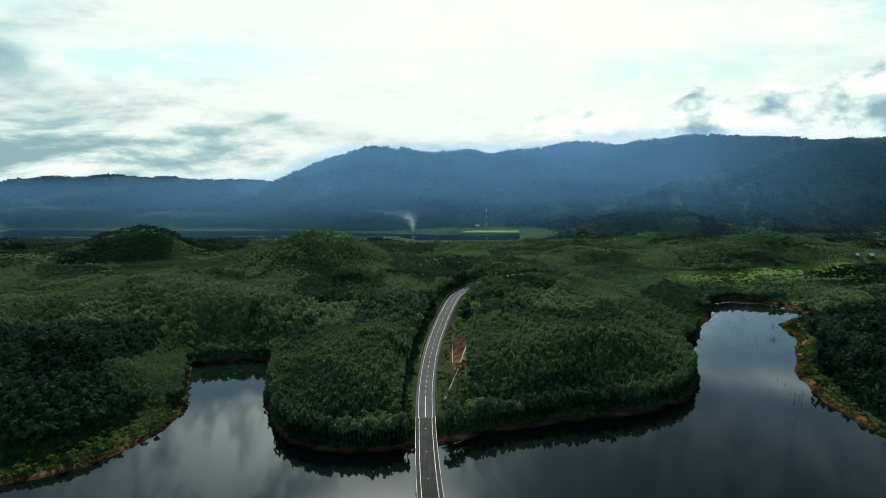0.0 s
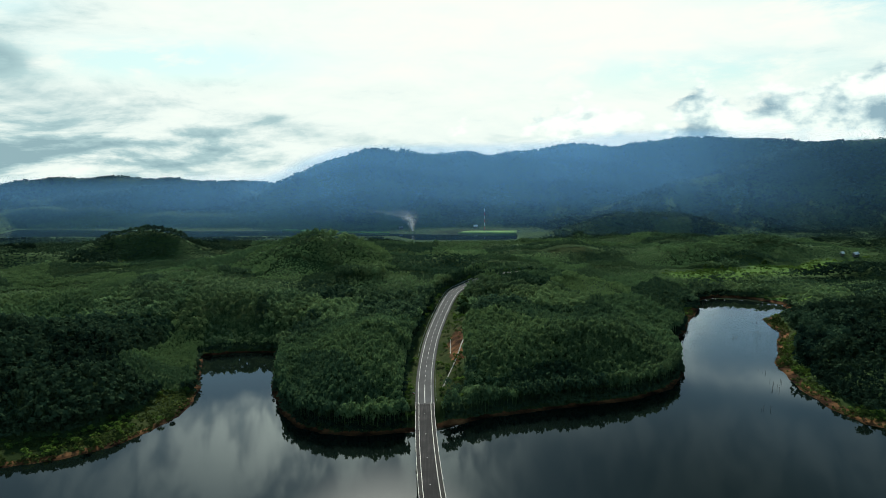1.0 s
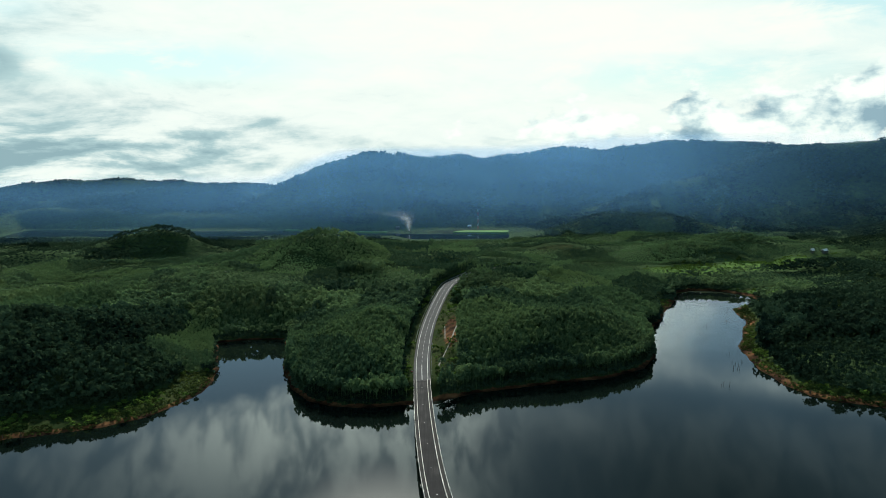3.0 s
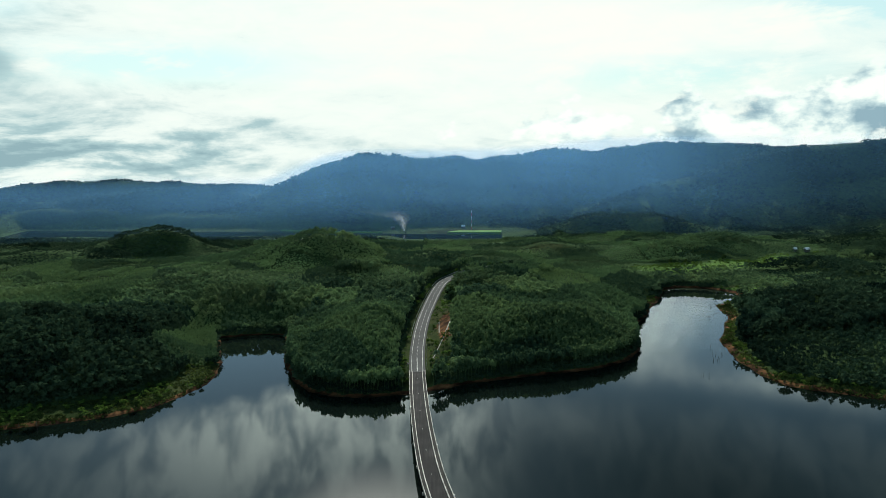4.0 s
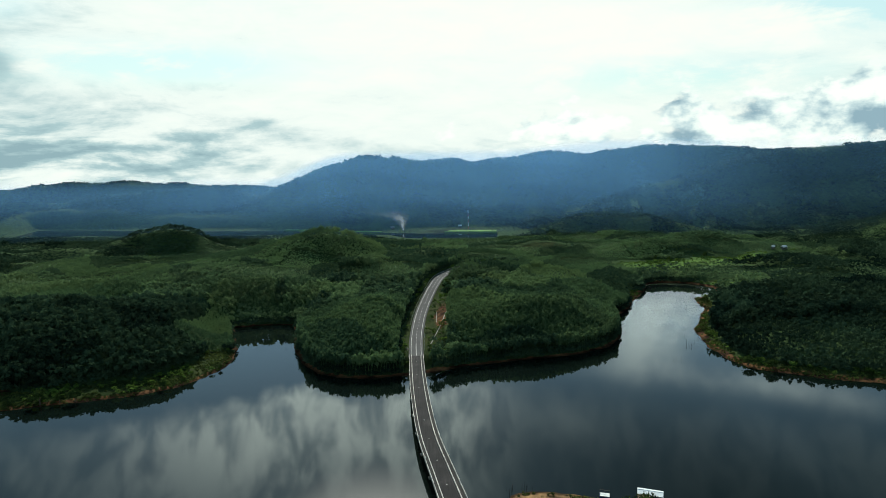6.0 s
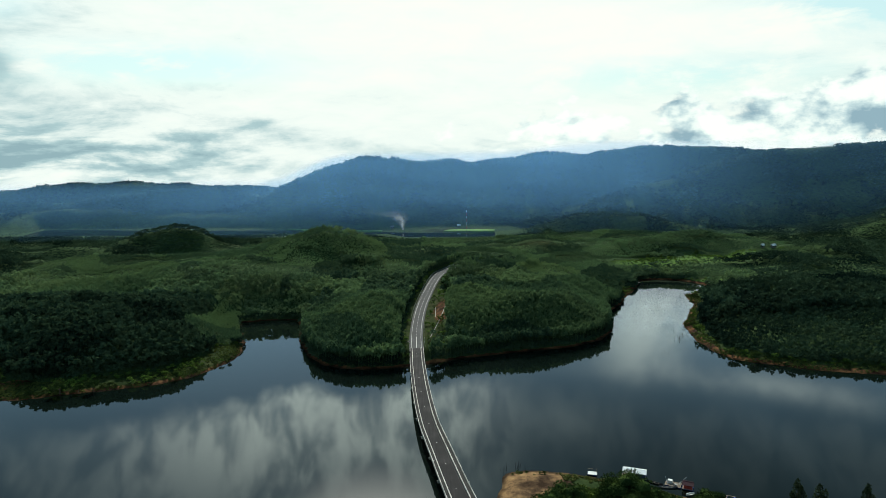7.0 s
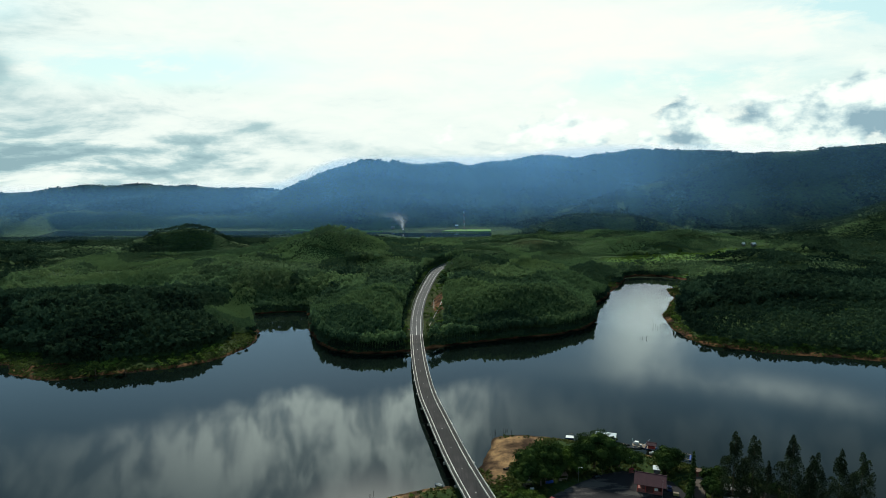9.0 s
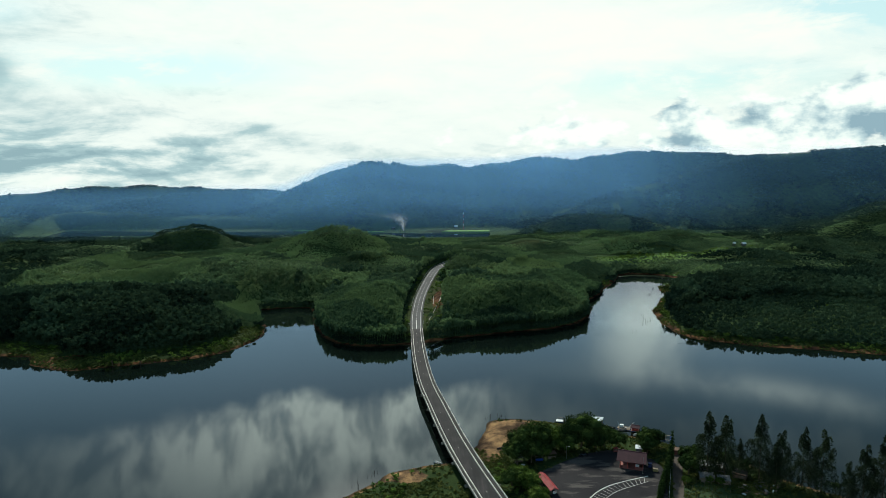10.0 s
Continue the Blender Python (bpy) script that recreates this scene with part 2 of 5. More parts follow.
def water_material():
    m, nt = material("lake_water")
    place = node(nt, "ShaderNodeNewGeometry").outputs["Position"]
    ripple = node(nt, "ShaderNodeMapping", {"Vector": place, "Scale": (0.5, 1.0, 1.0)}).outputs[0]
    breeze = span(nt, grain(nt, place, 0.012, 3.0), 0.42, 0.70)
    h = maths(nt, "MULTIPLY", grain(nt, ripple, 0.9, 3.0), maths(nt, "MULTIPLY_ADD", breeze, 0.9, 0.1))
    bump = node(nt, "ShaderNodeBump", {"Height": h, "Strength": 0.035, "Distance": 0.02}).outputs[0]
    deep = ramp(nt, grain(nt, place, 0.01, 3.0), [(0.35, (0.0025, 0.005, 0.004)), (0.65, (0.004, 0.007, 0.0055))])
    surface(nt, node(nt, "ShaderNodeBsdfPrincipled", {"Base Color": deep, "Roughness": 0.025, "IOR": 1.5, "Normal": bump}).outputs[0])
    return m


GROUND, WATER = ground_material(), water_material()


def haze_material():
    m, nt = material("haze_tint_sheet")
    place = node(nt, "ShaderNodeNewGeometry").outputs["Position"]
    z = node(nt, "ShaderNodeSeparateXYZ", {0: place}).outputs["Z"]
    x = node(nt, "ShaderNodeSeparateXYZ", {0: place}).outputs["X"]
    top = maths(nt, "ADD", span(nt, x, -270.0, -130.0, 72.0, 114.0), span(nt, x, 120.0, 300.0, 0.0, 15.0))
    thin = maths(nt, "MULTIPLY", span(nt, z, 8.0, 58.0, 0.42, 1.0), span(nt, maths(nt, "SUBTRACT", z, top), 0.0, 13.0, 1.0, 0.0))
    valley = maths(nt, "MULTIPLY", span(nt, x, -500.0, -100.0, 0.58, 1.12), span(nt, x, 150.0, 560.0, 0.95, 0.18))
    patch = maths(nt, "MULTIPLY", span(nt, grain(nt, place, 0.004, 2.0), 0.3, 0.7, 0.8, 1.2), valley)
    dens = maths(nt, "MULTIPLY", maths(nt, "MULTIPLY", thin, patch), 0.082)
    # The bluish light of distant air is put into this sheet colour.
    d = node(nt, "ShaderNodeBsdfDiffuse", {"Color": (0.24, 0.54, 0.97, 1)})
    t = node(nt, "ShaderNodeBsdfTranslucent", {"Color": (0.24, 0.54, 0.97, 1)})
    both = node(nt, "ShaderNodeMixShader", {0: 0.5, 1: d.outputs[0], 2: t.outputs[0]}).outputs[0]
    clear = node(nt, "ShaderNodeBsdfTransparent")
    surface(nt, node(nt, "ShaderNodeMixShader", {0: dens, 1: clear.outputs[0], 2: both}).outputs[0])
    return m


# ---- the lie of the land ----
SHORE_LEFT = [(-900, 250), (-420, 268), (-330, 274), (-296, 268), (-284, 250), (-262, 238), (-245, 236), (-215, 243), (-198, 248), (-182, 252), (-171, 255), (-160, 263), (-151, 270),
              (-141, 284), (-134, 299), (-134, 318), (-139, 342), (-150, 375), (-156, 392), (-135, 397), (-110, 396)]
SHORE_POINT = [(-104, 372), (-99, 343), (-85, 302), (-72, 284), (-58, 277), (-40, 274), (-15, 278), (0, 282), (16, 290), (40, 296), (72, 304), (104, 312), (127, 326), (141, 346),
               (148, 370), (152, 400), (172, 428), (181, 448), (204, 488), (214, 512), (234, 520)]
SHORE_RIGHT = [(254, 514), (273, 495), (268, 478), (238, 456), (233, 420), (201, 363), (193, 322), (196, 296), (202, 278), (213, 270), (243, 254), (278, 244), (321, 229), (420, 205),
               (900, 180), (900, -60), (420, -20)]
SHORE_NEAR = [(260, 15), (178, 50), (162, 65), (150, 83), (131, 94), (119, 106), (101, 116), (91, 124), (71, 132), (59, 137), (42, 139), (32, 136), (29, 125), (24, 107), (11, 90),
              (-4, 88), (-20, 81), (-24, 74), (-37, 63), (-60, 50), (-120, 35), (-900, 10)]
LAKE = SHORE_LEFT + SHORE_POINT + SHORE_RIGHT + SHORE_NEAR
FAR_LAKE = [(-660, 925), (-522, 920), (-388, 890), (-250, 900), (-130, 884), (-60, 878), (-30, 840), (60, 836), (100, 836), (106, 878), (40, 884), (-20, 891), (-60, 900), (-150, 914), (-232, 944), (-316, 953), (-494, 977), (-660, 1010)]
ROAD = [(33, 20, 5.4), (25.3, 49, 5.6), (17.9, 78, 5.8), (11.3, 108, 6.0), (4.4, 146, 6.2), (-1.7, 182, 6.5), (-6.1, 230, 7.0), (-8.8, 284, 7.9), (-9.4, 338, 9.4), (-5.1, 398, 12.9),
        (7.4, 466, 19.9), (19.6, 487, 22.3), (33, 502, 24.0), (52, 515, 24.5), (80, 530, 23.0)]
RIDGE_MAIN = [(-390, 1000, 26), (-332, 1010, 41), (-299, 1020, 50), (-266, 1030, 64), (-232, 1040, 78), (-197, 1050, 95), (-153, 1055, 105), (-113, 1060, 119), (-36, 1065, 111), (9, 1070, 108),
              (46, 1075, 111), (83, 1080, 103), (119, 1080, 108), (157, 1085, 110), (204, 1090, 120), (261, 1095, 118), (295, 1100, 111), (330, 1110, 119), (414, 1120, 129), (494, 1140, 127),
              (611, 1160, 121), (662, 1180, 114), (768, 1220, 115), (900, 1260, 113)]
RIDGE_RIGHT = [(211, 958, 20), (252, 964, 32), (302, 969, 47), (360, 972, 63), (426, 974, 78), (470, 979, 92), (509, 978, 106), (542, 979, 113), (591, 976, 119), (644, 973, 125), (743, 967, 129), (990, 977, 139)]
RIDGE_LEFT = [(-1100, 1150, 55), (-917, 1150, 57), (-769, 1150, 63), (-739, 1150, 68), (-689, 1150, 74), (-618, 1145, 73), (-561, 1140, 74), (-508, 1140, 69), (-471, 1145, 70), (-434, 1150, 66),
              (-398, 1160, 60), (-371, 1200, 58), (-317, 1210, 53), (-232, 1220, 41)]
RIDGE_LEFT_FRONT = [(-1000, 1070, 42), (-857, 1070, 45), (-718, 1070, 47), (-626, 1070, 54), (-533, 1070, 58), (-441, 1070, 64), (-388, 1075, 68), (-351, 1075, 62), (-315, 1075, 53), (-277, 1070, 40), (-239, 1060, 27)]
RIDGES = [(RIDGE_MAIN, 66), (RIDGE_RIGHT, 80), (RIDGE_LEFT, 55), (RIDGE_LEFT_FRONT, 42)]
# centre x, y, half-widths along x and y, height
HILLS = [(-145, 565, 75, 34, 22), (-84, 580, 45, 30, 14), (-172, 468, 66, 50, 18), (-300, 682, 44, 24, 31), (-355, 695, 50, 24, 20), (-420, 640, 90, 40, 20), (-300, 480, 100, 50, 5),
         (58, 492, 45, 32, 9), (120, 430, 40, 40, 5), (-52, 345, 32, 28, 10), (-66, 432, 60, 24, -8), (85, 342, 50, 24, 9), (110, 398, 60, 16, -10), (40, 400, 30, 24, 5), (-240, 412, 70, 18, -6), (-260, 350, 70, 30, 5), (20, 545, 50, 14, -5), (-35, 500, 50, 50, 5), (0, 580, 60, 30, 8), (690, 725, 110, 62, 50), (240, 850, 80, 30, 22),
         (330, 840, 60, 30, 12), (150, 690, 90, 40, 8), (340, 690, 90, 40, 12), (420, 640, 100, 40, 10), (-480, 540, 90, 60, 10), (-60, 690, 70, 30, 9), (60, 760, 60, 25, 7), (300, 330, 60, 50, 3)]


def lattice(ix, iy, seed):
    h = (ix * 374761393 + iy * 668265263 + seed * 974634777) & 0x7FFFFFFF
    h = ((h ^ (h >> 13)) * 1274126177) & 0x7FFFFFFF
    return ((h ^ (h >> 16)) & 0xFFFF) / 65535.0


def rough(x, y, size, seed=0, octaves=3):
    """Smooth random relief between -1 and 1, for arrays of places."""
    total, gain = 0.0, 1.0
    for o in range(octaves):
        u, v = x / size, y / size
        iu, iv = np.floor(u).astype(np.int64), np.floor(v).astype(np.int64)
        fu, fv = u - iu, v - iv
        fu, fv = fu * fu * (3 - 2 * fu), fv * fv * (3 - 2 * fv)
        s = seed * 17 + o
        a = lattice(iu, iv, s) * (1 - fu) + lattice(iu + 1, iv, s) * fu
        b = lattice(iu, iv + 1, s) * (1 - fu) + lattice(iu + 1, iv + 1, s) * fu
        total = total + gain * (2 * (a * (1 - fv) + b * fv) - 1)
        gain, size = gain * 0.5, size * 0.5
    return total / 1.75


def ease(v, lo, hi):
    v = np.clip((v - lo) / (hi - lo), 0, 1)
    return v * v * (3 - 2 * v)


def from_line(x, y, line):
    """Distance to an open line, and its height at the nearest place."""
    best, level = np.full(x.shape, 1e9), np.zeros(x.shape)
    for a, b in zip(line, line[1:]):
        dx, dy = b[0] - a[0], b[1] - a[1]
        s = np.clip(((x - a[0]) * dx + (y - a[1]) * dy) / (dx * dx + dy * dy), 0, 1)
        d = np.hypot(x - a[0] - s * dx, y - a[1] - s * dy)
        near = d < best
        best = np.where(near, d, best)
        if len(a) > 2:
            level = np.where(near, a[2] + s * (b[2] - a[2]), level)
    return best, level


def inside(x, y, ring):
    hit = np.zeros(x.shape, bool)
    for a, b in zip(ring, ring[1:] + ring[:1]):
        if a[1] != b[1]:
            hit ^= ((a[1] > y) != (b[1] > y)) & (x < (b[0] - a[0]) * (y - a[1]) / (b[1] - a[1]) + a[0])
    return hit


def shore(x, y):
    """Metres from the waterline: plus on land, minus on the water."""
    out = np.full(x.shape, 1e9)
    for ring in (LAKE, FAR_LAKE):
        d = from_line(x, y, ring + ring[:1])[0]
        out = np.minimum(out, np.where(inside(x, y, ring), -d, d))
    return out + 1.6 * rough(x, y, 14.0, 5)


def smooth_line(points, step):
    """A soft curve through the points, cut into even steps."""
    p = np.array(points, float)
    ext = np.vstack([2 * p[0] - p[1], p, 2 * p[-1] - p[-2]])
    out = []
    for i in range(1, len(ext) - 2):
        a, b, c, d = ext[i - 1:i + 3]
        for t in np.linspace(0, 1, 12, endpoint=False):
            out.append(0.5 * (2 * b + (c - a) * t + (2 * a - 5 * b + 4 * c - d) * t * t + (3 * b - a - 3 * c + d) * t ** 3))
    out = np.array(out + [p[-1]])
    s = np.r_[0, np.cumsum(np.hypot(*np.diff(out[:, :2], axis=0).T))]
    at = np.arange(0, s[-1], step)
    return np.stack([np.interp(at, s, out[:, i]) for i in range(3)], 1)


ROAD_LINE = smooth_line(ROAD, 2.0)
BRIDGE_END = 292.0     # y of the far abutment
LAND_ROAD = [tuple(p) for p in ROAD_LINE[ROAD_LINE[:, 1] > BRIDGE_END - 2][::4]]


def land(x, y):
    """Height of the ground."""
    x, y = np.asarray(x, float), np.asarray(y, float)
    d = shore(x, y)
    high = ease(y, 150, 240) * (1 - ease(y, 560, 690)) * (1 - 0.72 * ease(x, 170, 190) * (1 - 0.4 * ease(y, 420, 520)))
    inland = ease(y, 150, 220)
    z = np.where(d < 0, np.maximum(d * 0.22, -3.5), 1.7 * ease(d, 0, 9) + inland * (2.2 * ease(d, 6, 50) + 2.5 * ease(d, 40, 120) + 11.5 * high * ease(d, 4 + 17 * (x < -127) * (y < 335) + 6 * (x > 185), 40 + 14 * (x < -127))))
    hill = np.zeros(x.shape)
    for cx, cy, sx, sy, h in HILLS:
        hill += h * np.exp(-((x - cx) / sx) ** 2 - ((y - cy) / sy) ** 2)
    hill += ease(y, 150, 250) * (2.4 * rough(x, y, 60, 1) + ease(y, 400, 480) * (1 - ease(y, 840, 900)) * (1.6 * rough(x, y, 60, 1) + 7.0 * np.abs(rough(x * 0.8, y, 52, 83)) - 2.0) + ease(y, 380, 560) * (9.0 * np.abs(rough(x, y, 130, 2)) - 2.5 + 2.5 * rough(x, y, 55, 6)) * (1 - 0.85 * ease(y, 670, 750)) + ease(y, 580, 660) * (1 - ease(y, 700, 780)) * 7.0 * np.abs(rough(x, y, 85, 16)))
    hill += ease(y, 540, 620) * (1 - ease(y, 830, 880)) * (15.0 * np.abs(rough(x * 0.42, y * 1.1, 90, 81)) - 4.0 + 2.0 * rough(x, y, 30, 82))
    hill *= 1 - 0.8 * ease(y, 745, 790) * (1 - ease(y, 880, 930)) * (1 - ease(x, 120, 180))
    z = z + np.where(d > 0, hill * ease(d, 4, 70 + 50 * ease(y, 370, 400)), 0)
    apron = ease(y, 915, 1030) * (24.0 + 9.0 * rough(x * 0.6, y, 70, 91)) + 6.0 * np.abs(rough(x * 0.5, y, 45, 92)) * ease(y, 890, 950)
    z = np.where(d > 0, np.maximum(z, apron * ease(d, 6, 40)), z)
    for line, width in RIDGES:
        e, top = from_line(x, y, line)
        e = np.hypot(np.maximum(e + 9 * rough(x, y, 70, 3), 0), 14) - 14
        body = (top + 4.0) * np.exp(-(e / width) ** 1.25) - 8.0
        body = body + (12.0 * rough(x, y, 36, 4) + 34.0 * (0.30 - np.abs(rough(x * 1.6, y * 0.7, 80, 14)))) * ease(e, 8, 60)
        z = np.where(d > 0, np.maximum(z, body * np.where(y > 820, ease(d, 18, 85), ease(d, 0, 60))), z)
    z = np.where(y > 1300, z - (y - 1300) * 0.12, z)
    e, level = from_line(x, y, LAND_ROAD)
    cut = (1 - ease(e, 7.0, 22)) * ease(y, BRIDGE_END - 10, BRIDGE_END + 6)
    return np.where(d > -4, z + (level - 0.35 - z) * cut, z)


def axis(parts):
    """Grid lines: (from, to, step) stretches joined."""
    return np.unique(np.concatenate([np.arange(a, b, s) for a, b, s in parts] + [[parts[-1][1]]]))


def mesh_object(name, verts, faces, mat, smooth=True):
    """One mesh from arrays of places and of equal-sided faces."""
    verts, faces = np.asarray(verts, np.float32), np.asarray(faces, np.int32)
    me = bpy.data.meshes.new(name)
    me.vertices.add(len(verts))
    me.vertices.foreach_set("co", verts.ravel())
    n, k = faces.shape
    me.loops.add(n * k)
    me.loops.foreach_set("vertex_index", faces.ravel())
    me.polygons.add(n)
    me.polygons.foreach_set("loop_start", np.arange(0, n * k, k, dtype=np.int32))
    me.polygons.foreach_set("use_smooth", np.full(n, smooth))
    me.update(calc_edges=True)
    me.materials.append(mat)
    return new(name, me)


def grid_faces(nx, ny):
    i = (np.arange(ny - 1)[:, None] * nx + np.arange(nx - 1)[None]).ravel()
    return np.stack([i, i + 1, i + nx + 1, i + nx], 1)


def on_mesh(x, y):
    """Height of the ground sheet between its grid lines."""
    i, j = np.clip(np.searchsorted(xs, x) - 1, 0, len(xs) - 2), np.clip(np.searchsorted(ys, y) - 1, 0, len(ys) - 2)
    u, v = (x - xs[i]) / (xs[i + 1] - xs[i]), (y - ys[j]) / (ys[j + 1] - ys[j])
    g = gz.reshape(len(ys), len(xs))
    return (g[j, i] * (1 - u) + g[j, i + 1] * u) * (1 - v) + (g[j + 1, i] * (1 - u) + g[j + 1, i + 1] * u) * v


def meadow_mask(x, y):
    d = shore(x, y)
    m = np.zeros(x.shape)
    w = 5 * rough(x, y, 18, 8)
    for cx, cy, sx, sy in ((278, 566, 95, 22), (340, 592, 60, 18), (262, 392, 32, 4), (345, 316, 42, 3), (320, 498, 60, 4), (300, 415, 8, 22), (45, 898, 64, 18), (265, 505, 40, 10), (130, 650, 30, 8), (390, 597, 30, 8), (-345, 640, 40, 6)):
        m = np.maximum(m, 1 - ease(np.hypot((x - cx) / sx, (y - cy) / sy) * min(sx, sy) + w * 0.4, 0.75 * min(sx, sy), 1.0 * min(sx, sy)))
    e, _ = from_line(x, y, LAND_ROAD)
    m = np.maximum(m, (1 - ease(e, 9.0, 11.5)))
    right = x > np.interp(y, ROAD_LINE[:, 1], ROAD_LINE[:, 0])
    m = np.maximum(m, (1 - ease(e + 0.5 * w, 19, 23)) * right * ease(y, 296, 306) * (1 - ease(y, 405, 440)))
    left_bank = (x < -130) & (y < 330)
    m = np.maximum(m, left_bank * (1 - ease(d + w, 19, 23)))
    right_bank = (x > 180) & (y < 480) & (y > 150)
    m = np.maximum(m, right_bank * (1 - ease(d + w, 9, 13)))
    return np.maximum(m, (y < 160) * 0.8) * (d > 0)


def lush_mask(x, y):
    """Bright young green: the scrub fields behind the lake and the grass strips of the right bank."""
    m = np.zeros(x.shape)
    for cx, cy, sx, sy in ((270, 560, 100, 30), (340, 592, 70, 24), (262, 392, 34, 5), (268, 503, 34, 7), (262, 274, 30, 5), (320, 498, 60, 5)):
        m = np.maximum(m, 1 - ease(np.hypot((x - cx) / sx, (y - cy) / sy) + 0.25 * rough(x, y, 20, 51), 0.7, 1.05))
    return m


xs = axis([(-2200, -900, 130), (-900, -420, 10), (-420, 420, 2.8), (420, 900, 10), (900, 2200, 130)])
ys = axis([(-1200, -300, 90), (-300, 20, 12), (20, 160, 2), (160, 540, 2.8), (540, 760, 5), (760, 1320, 8), (1320, 2000, 60)])
gx, gy = np.meshgrid(xs, ys)
gx, gy = gx.ravel(), gy.ravel()
gz = land(gx, gy)
ground = tagged(mesh_object("ground", np.stack([gx, gy, gz], 1), grid_faces(len(xs), len(ys)), GROUND), "rolling green land with bare reddish shores round a lake", "ground", kind="structure")
gd = shore(gx, gy)
bank = ease(gx, 170, 190) * ease(gy, 200, 230)
attr = ground.data.attributes.new("bare", "FLOAT", "POINT")
spit = 1 - ease(np.hypot((gx - 40) / 26, (gy - 122) / 22) + 0.2 * rough(gx, gy, 12, 9), 0.6, 1.0)
strip = np.where((gx < -130) & (gy < 330), 1 - ease(gd, 2.5, 6), 0.9 * (1 - ease(gd, 2.4 + 2.0 * bank, 4.6 + 3.0 * bank)))
cutting = 1 - ease(np.hypot((gx - 9.5) / 8, (gy - 366) / 36) + 0.35 * rough(gx, gy, 8, 35), 0.5, 1.1)
worn = (1 - ease(np.hypot((gx + 12) / 12, (gy - 76) / 9) + 0.3 * rough(gx, gy, 9, 31), 0.5, 1.1)) * 0.9
yard = ease(gx, 106, 112) * (gy < 130) * (0.1 + 0.45 * rough(gx, gy, 16, 33))
red_bank = 1 - ease(np.hypot((gx + 262) / 22, (gy - 256) / 9), 0.6, 1.05)
tongue = 1 - ease(np.hypot((gx - 29) / 11, (gy - 104) / 22) + 0.3 * rough(gx, gy, 9, 34), 0.6, 1.05)
attr.data.foreach_set("value", np.clip(np.maximum.reduce([strip * (1 - ease(gy, 640, 720)), 0.9 * tongue * (gx > 18), spit * (gx > 18), 0.75 * cutting, worn * (gy < 120), yard, 0.8 * red_bank]), 0, 1).astype(np.float32))
attr = ground.data.attributes.new("meadow", "FLOAT", "POINT")
attr.data.foreach_set("value", meadow_mask(gx, gy).astype(np.float32))

attr = ground.data.attributes.new("lush", "FLOAT", "POINT")
attr.data.foreach_set("value", lush_mask(gx, gy).astype(np.float32))

wx, wy = axis([(-1000, 1000, 50)]), axis([(-120, 1000, 40)])
vx, vy = np.meshgrid(wx, wy)
water = tagged(mesh_object("water", np.stack([vx.ravel(), vy.ravel(), 0 * vx.ravel()], 1), grid_faces(len(wx), len(wy)), WATER), "still dark lake water mirroring the clouds", "lake", kind="structure")

# ---- blue see-through sheets added to imitate haze over the valley ----
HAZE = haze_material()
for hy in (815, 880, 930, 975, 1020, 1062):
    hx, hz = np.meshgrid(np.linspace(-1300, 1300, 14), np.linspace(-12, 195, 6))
    veil = mesh_object("haze_tint_sheet", np.stack([hx.ravel(), hy - 110 * ease(hx.ravel(), 250, 560), hz.ravel()], 1), grid_faces(14, 6), HAZE)
    tagged(veil, "added blue see-through sheet imitating haze before the mountains", "haze", kind="stuff")


# ---- forest ----
PHI = (1 + 5 ** 0.5) / 2
ICO_V = np.array([(-1, PHI, 0), (1, PHI, 0), (-1, -PHI, 0), (1, -PHI, 0), (0, -1, PHI), (0, 1, PHI), (0, -1, -PHI), (0, 1, -PHI), (PHI, 0, -1), (PHI, 0, 1), (-PHI, 0, -1), (-PHI, 0, 1)]) / math.hypot(1, PHI)
ICO_F = np.array([(0, 11, 5), (0, 5, 1), (0, 1, 7), (0, 7, 10), (0, 10, 11), (1, 5, 9), (5, 11, 4), (11, 10, 2), (10, 7, 6), (7, 1, 8), (3, 9, 4), (3, 4, 2), (3, 2, 6), (3, 6, 8), (3, 8, 9), (4, 9, 5), (2, 4, 11), (6, 2, 10), (8, 6, 7), (9, 8, 1)])


def crown(rng, sprays, size, trunk=False, lumps=4):
    """A crown about 1 in radius: sprays of leaves, each a small bent sheet facing outwards, gathered in a few lumps."""
    heads = rng.normal(size=(lumps, 3))
    heads[:, 2] = np.abs(heads[:, 2]) + 0.3
    heads /= np.linalg.norm(heads, axis=1)[:, None]
    vs, fs = [], []
    for i in range(sprays):
        d = rng.normal(size=3)
        d[2] = abs(d[2]) * 1.2 - 0.35
        d = d / np.linalg.norm(d) + 0.35 * heads[i % lumps]
        d /= np.linalg.norm(d)
        p = d * rng.uniform(0.62, 1.02) * (0.82 + 0.25 * max(0, float(np.max(heads @ d))) ** 3)
        n = d * 0.9 + rng.normal(size=3) * 0.45 + np.array([0, 0, 0.2])
        n /= np.linalg.norm(n)
        u = np.cross(n, rng.normal(size=3))
        u /= np.linalg.norm(u)
        w = np.cross(n, u)
        k = size * rng.uniform(0.65, 1.35)
        vs += [p - u * k * 0.55 - n * k * 0.12, p + u * k * 0.55 - n * k * 0.12, p + w * k * 0.95]
        fs.append([3 * i, 3 * i + 1, 3 * i + 2])
    if trunk:
        q = len(vs)
        ring = np.array([(0.07, 0, 0), (-0.035, 0.06, 0), (-0.035, -0.06, 0)])
        vs += list(ring + (0, 0, -1.85)) + list(ring * 0.6 + (0, 0, 0.1))
        fs += [[q, q + 1, q + 3], [q + 1, q + 2, q + 4], [q + 2, q, q + 5]]
    return np.array(vs), np.array(fs)


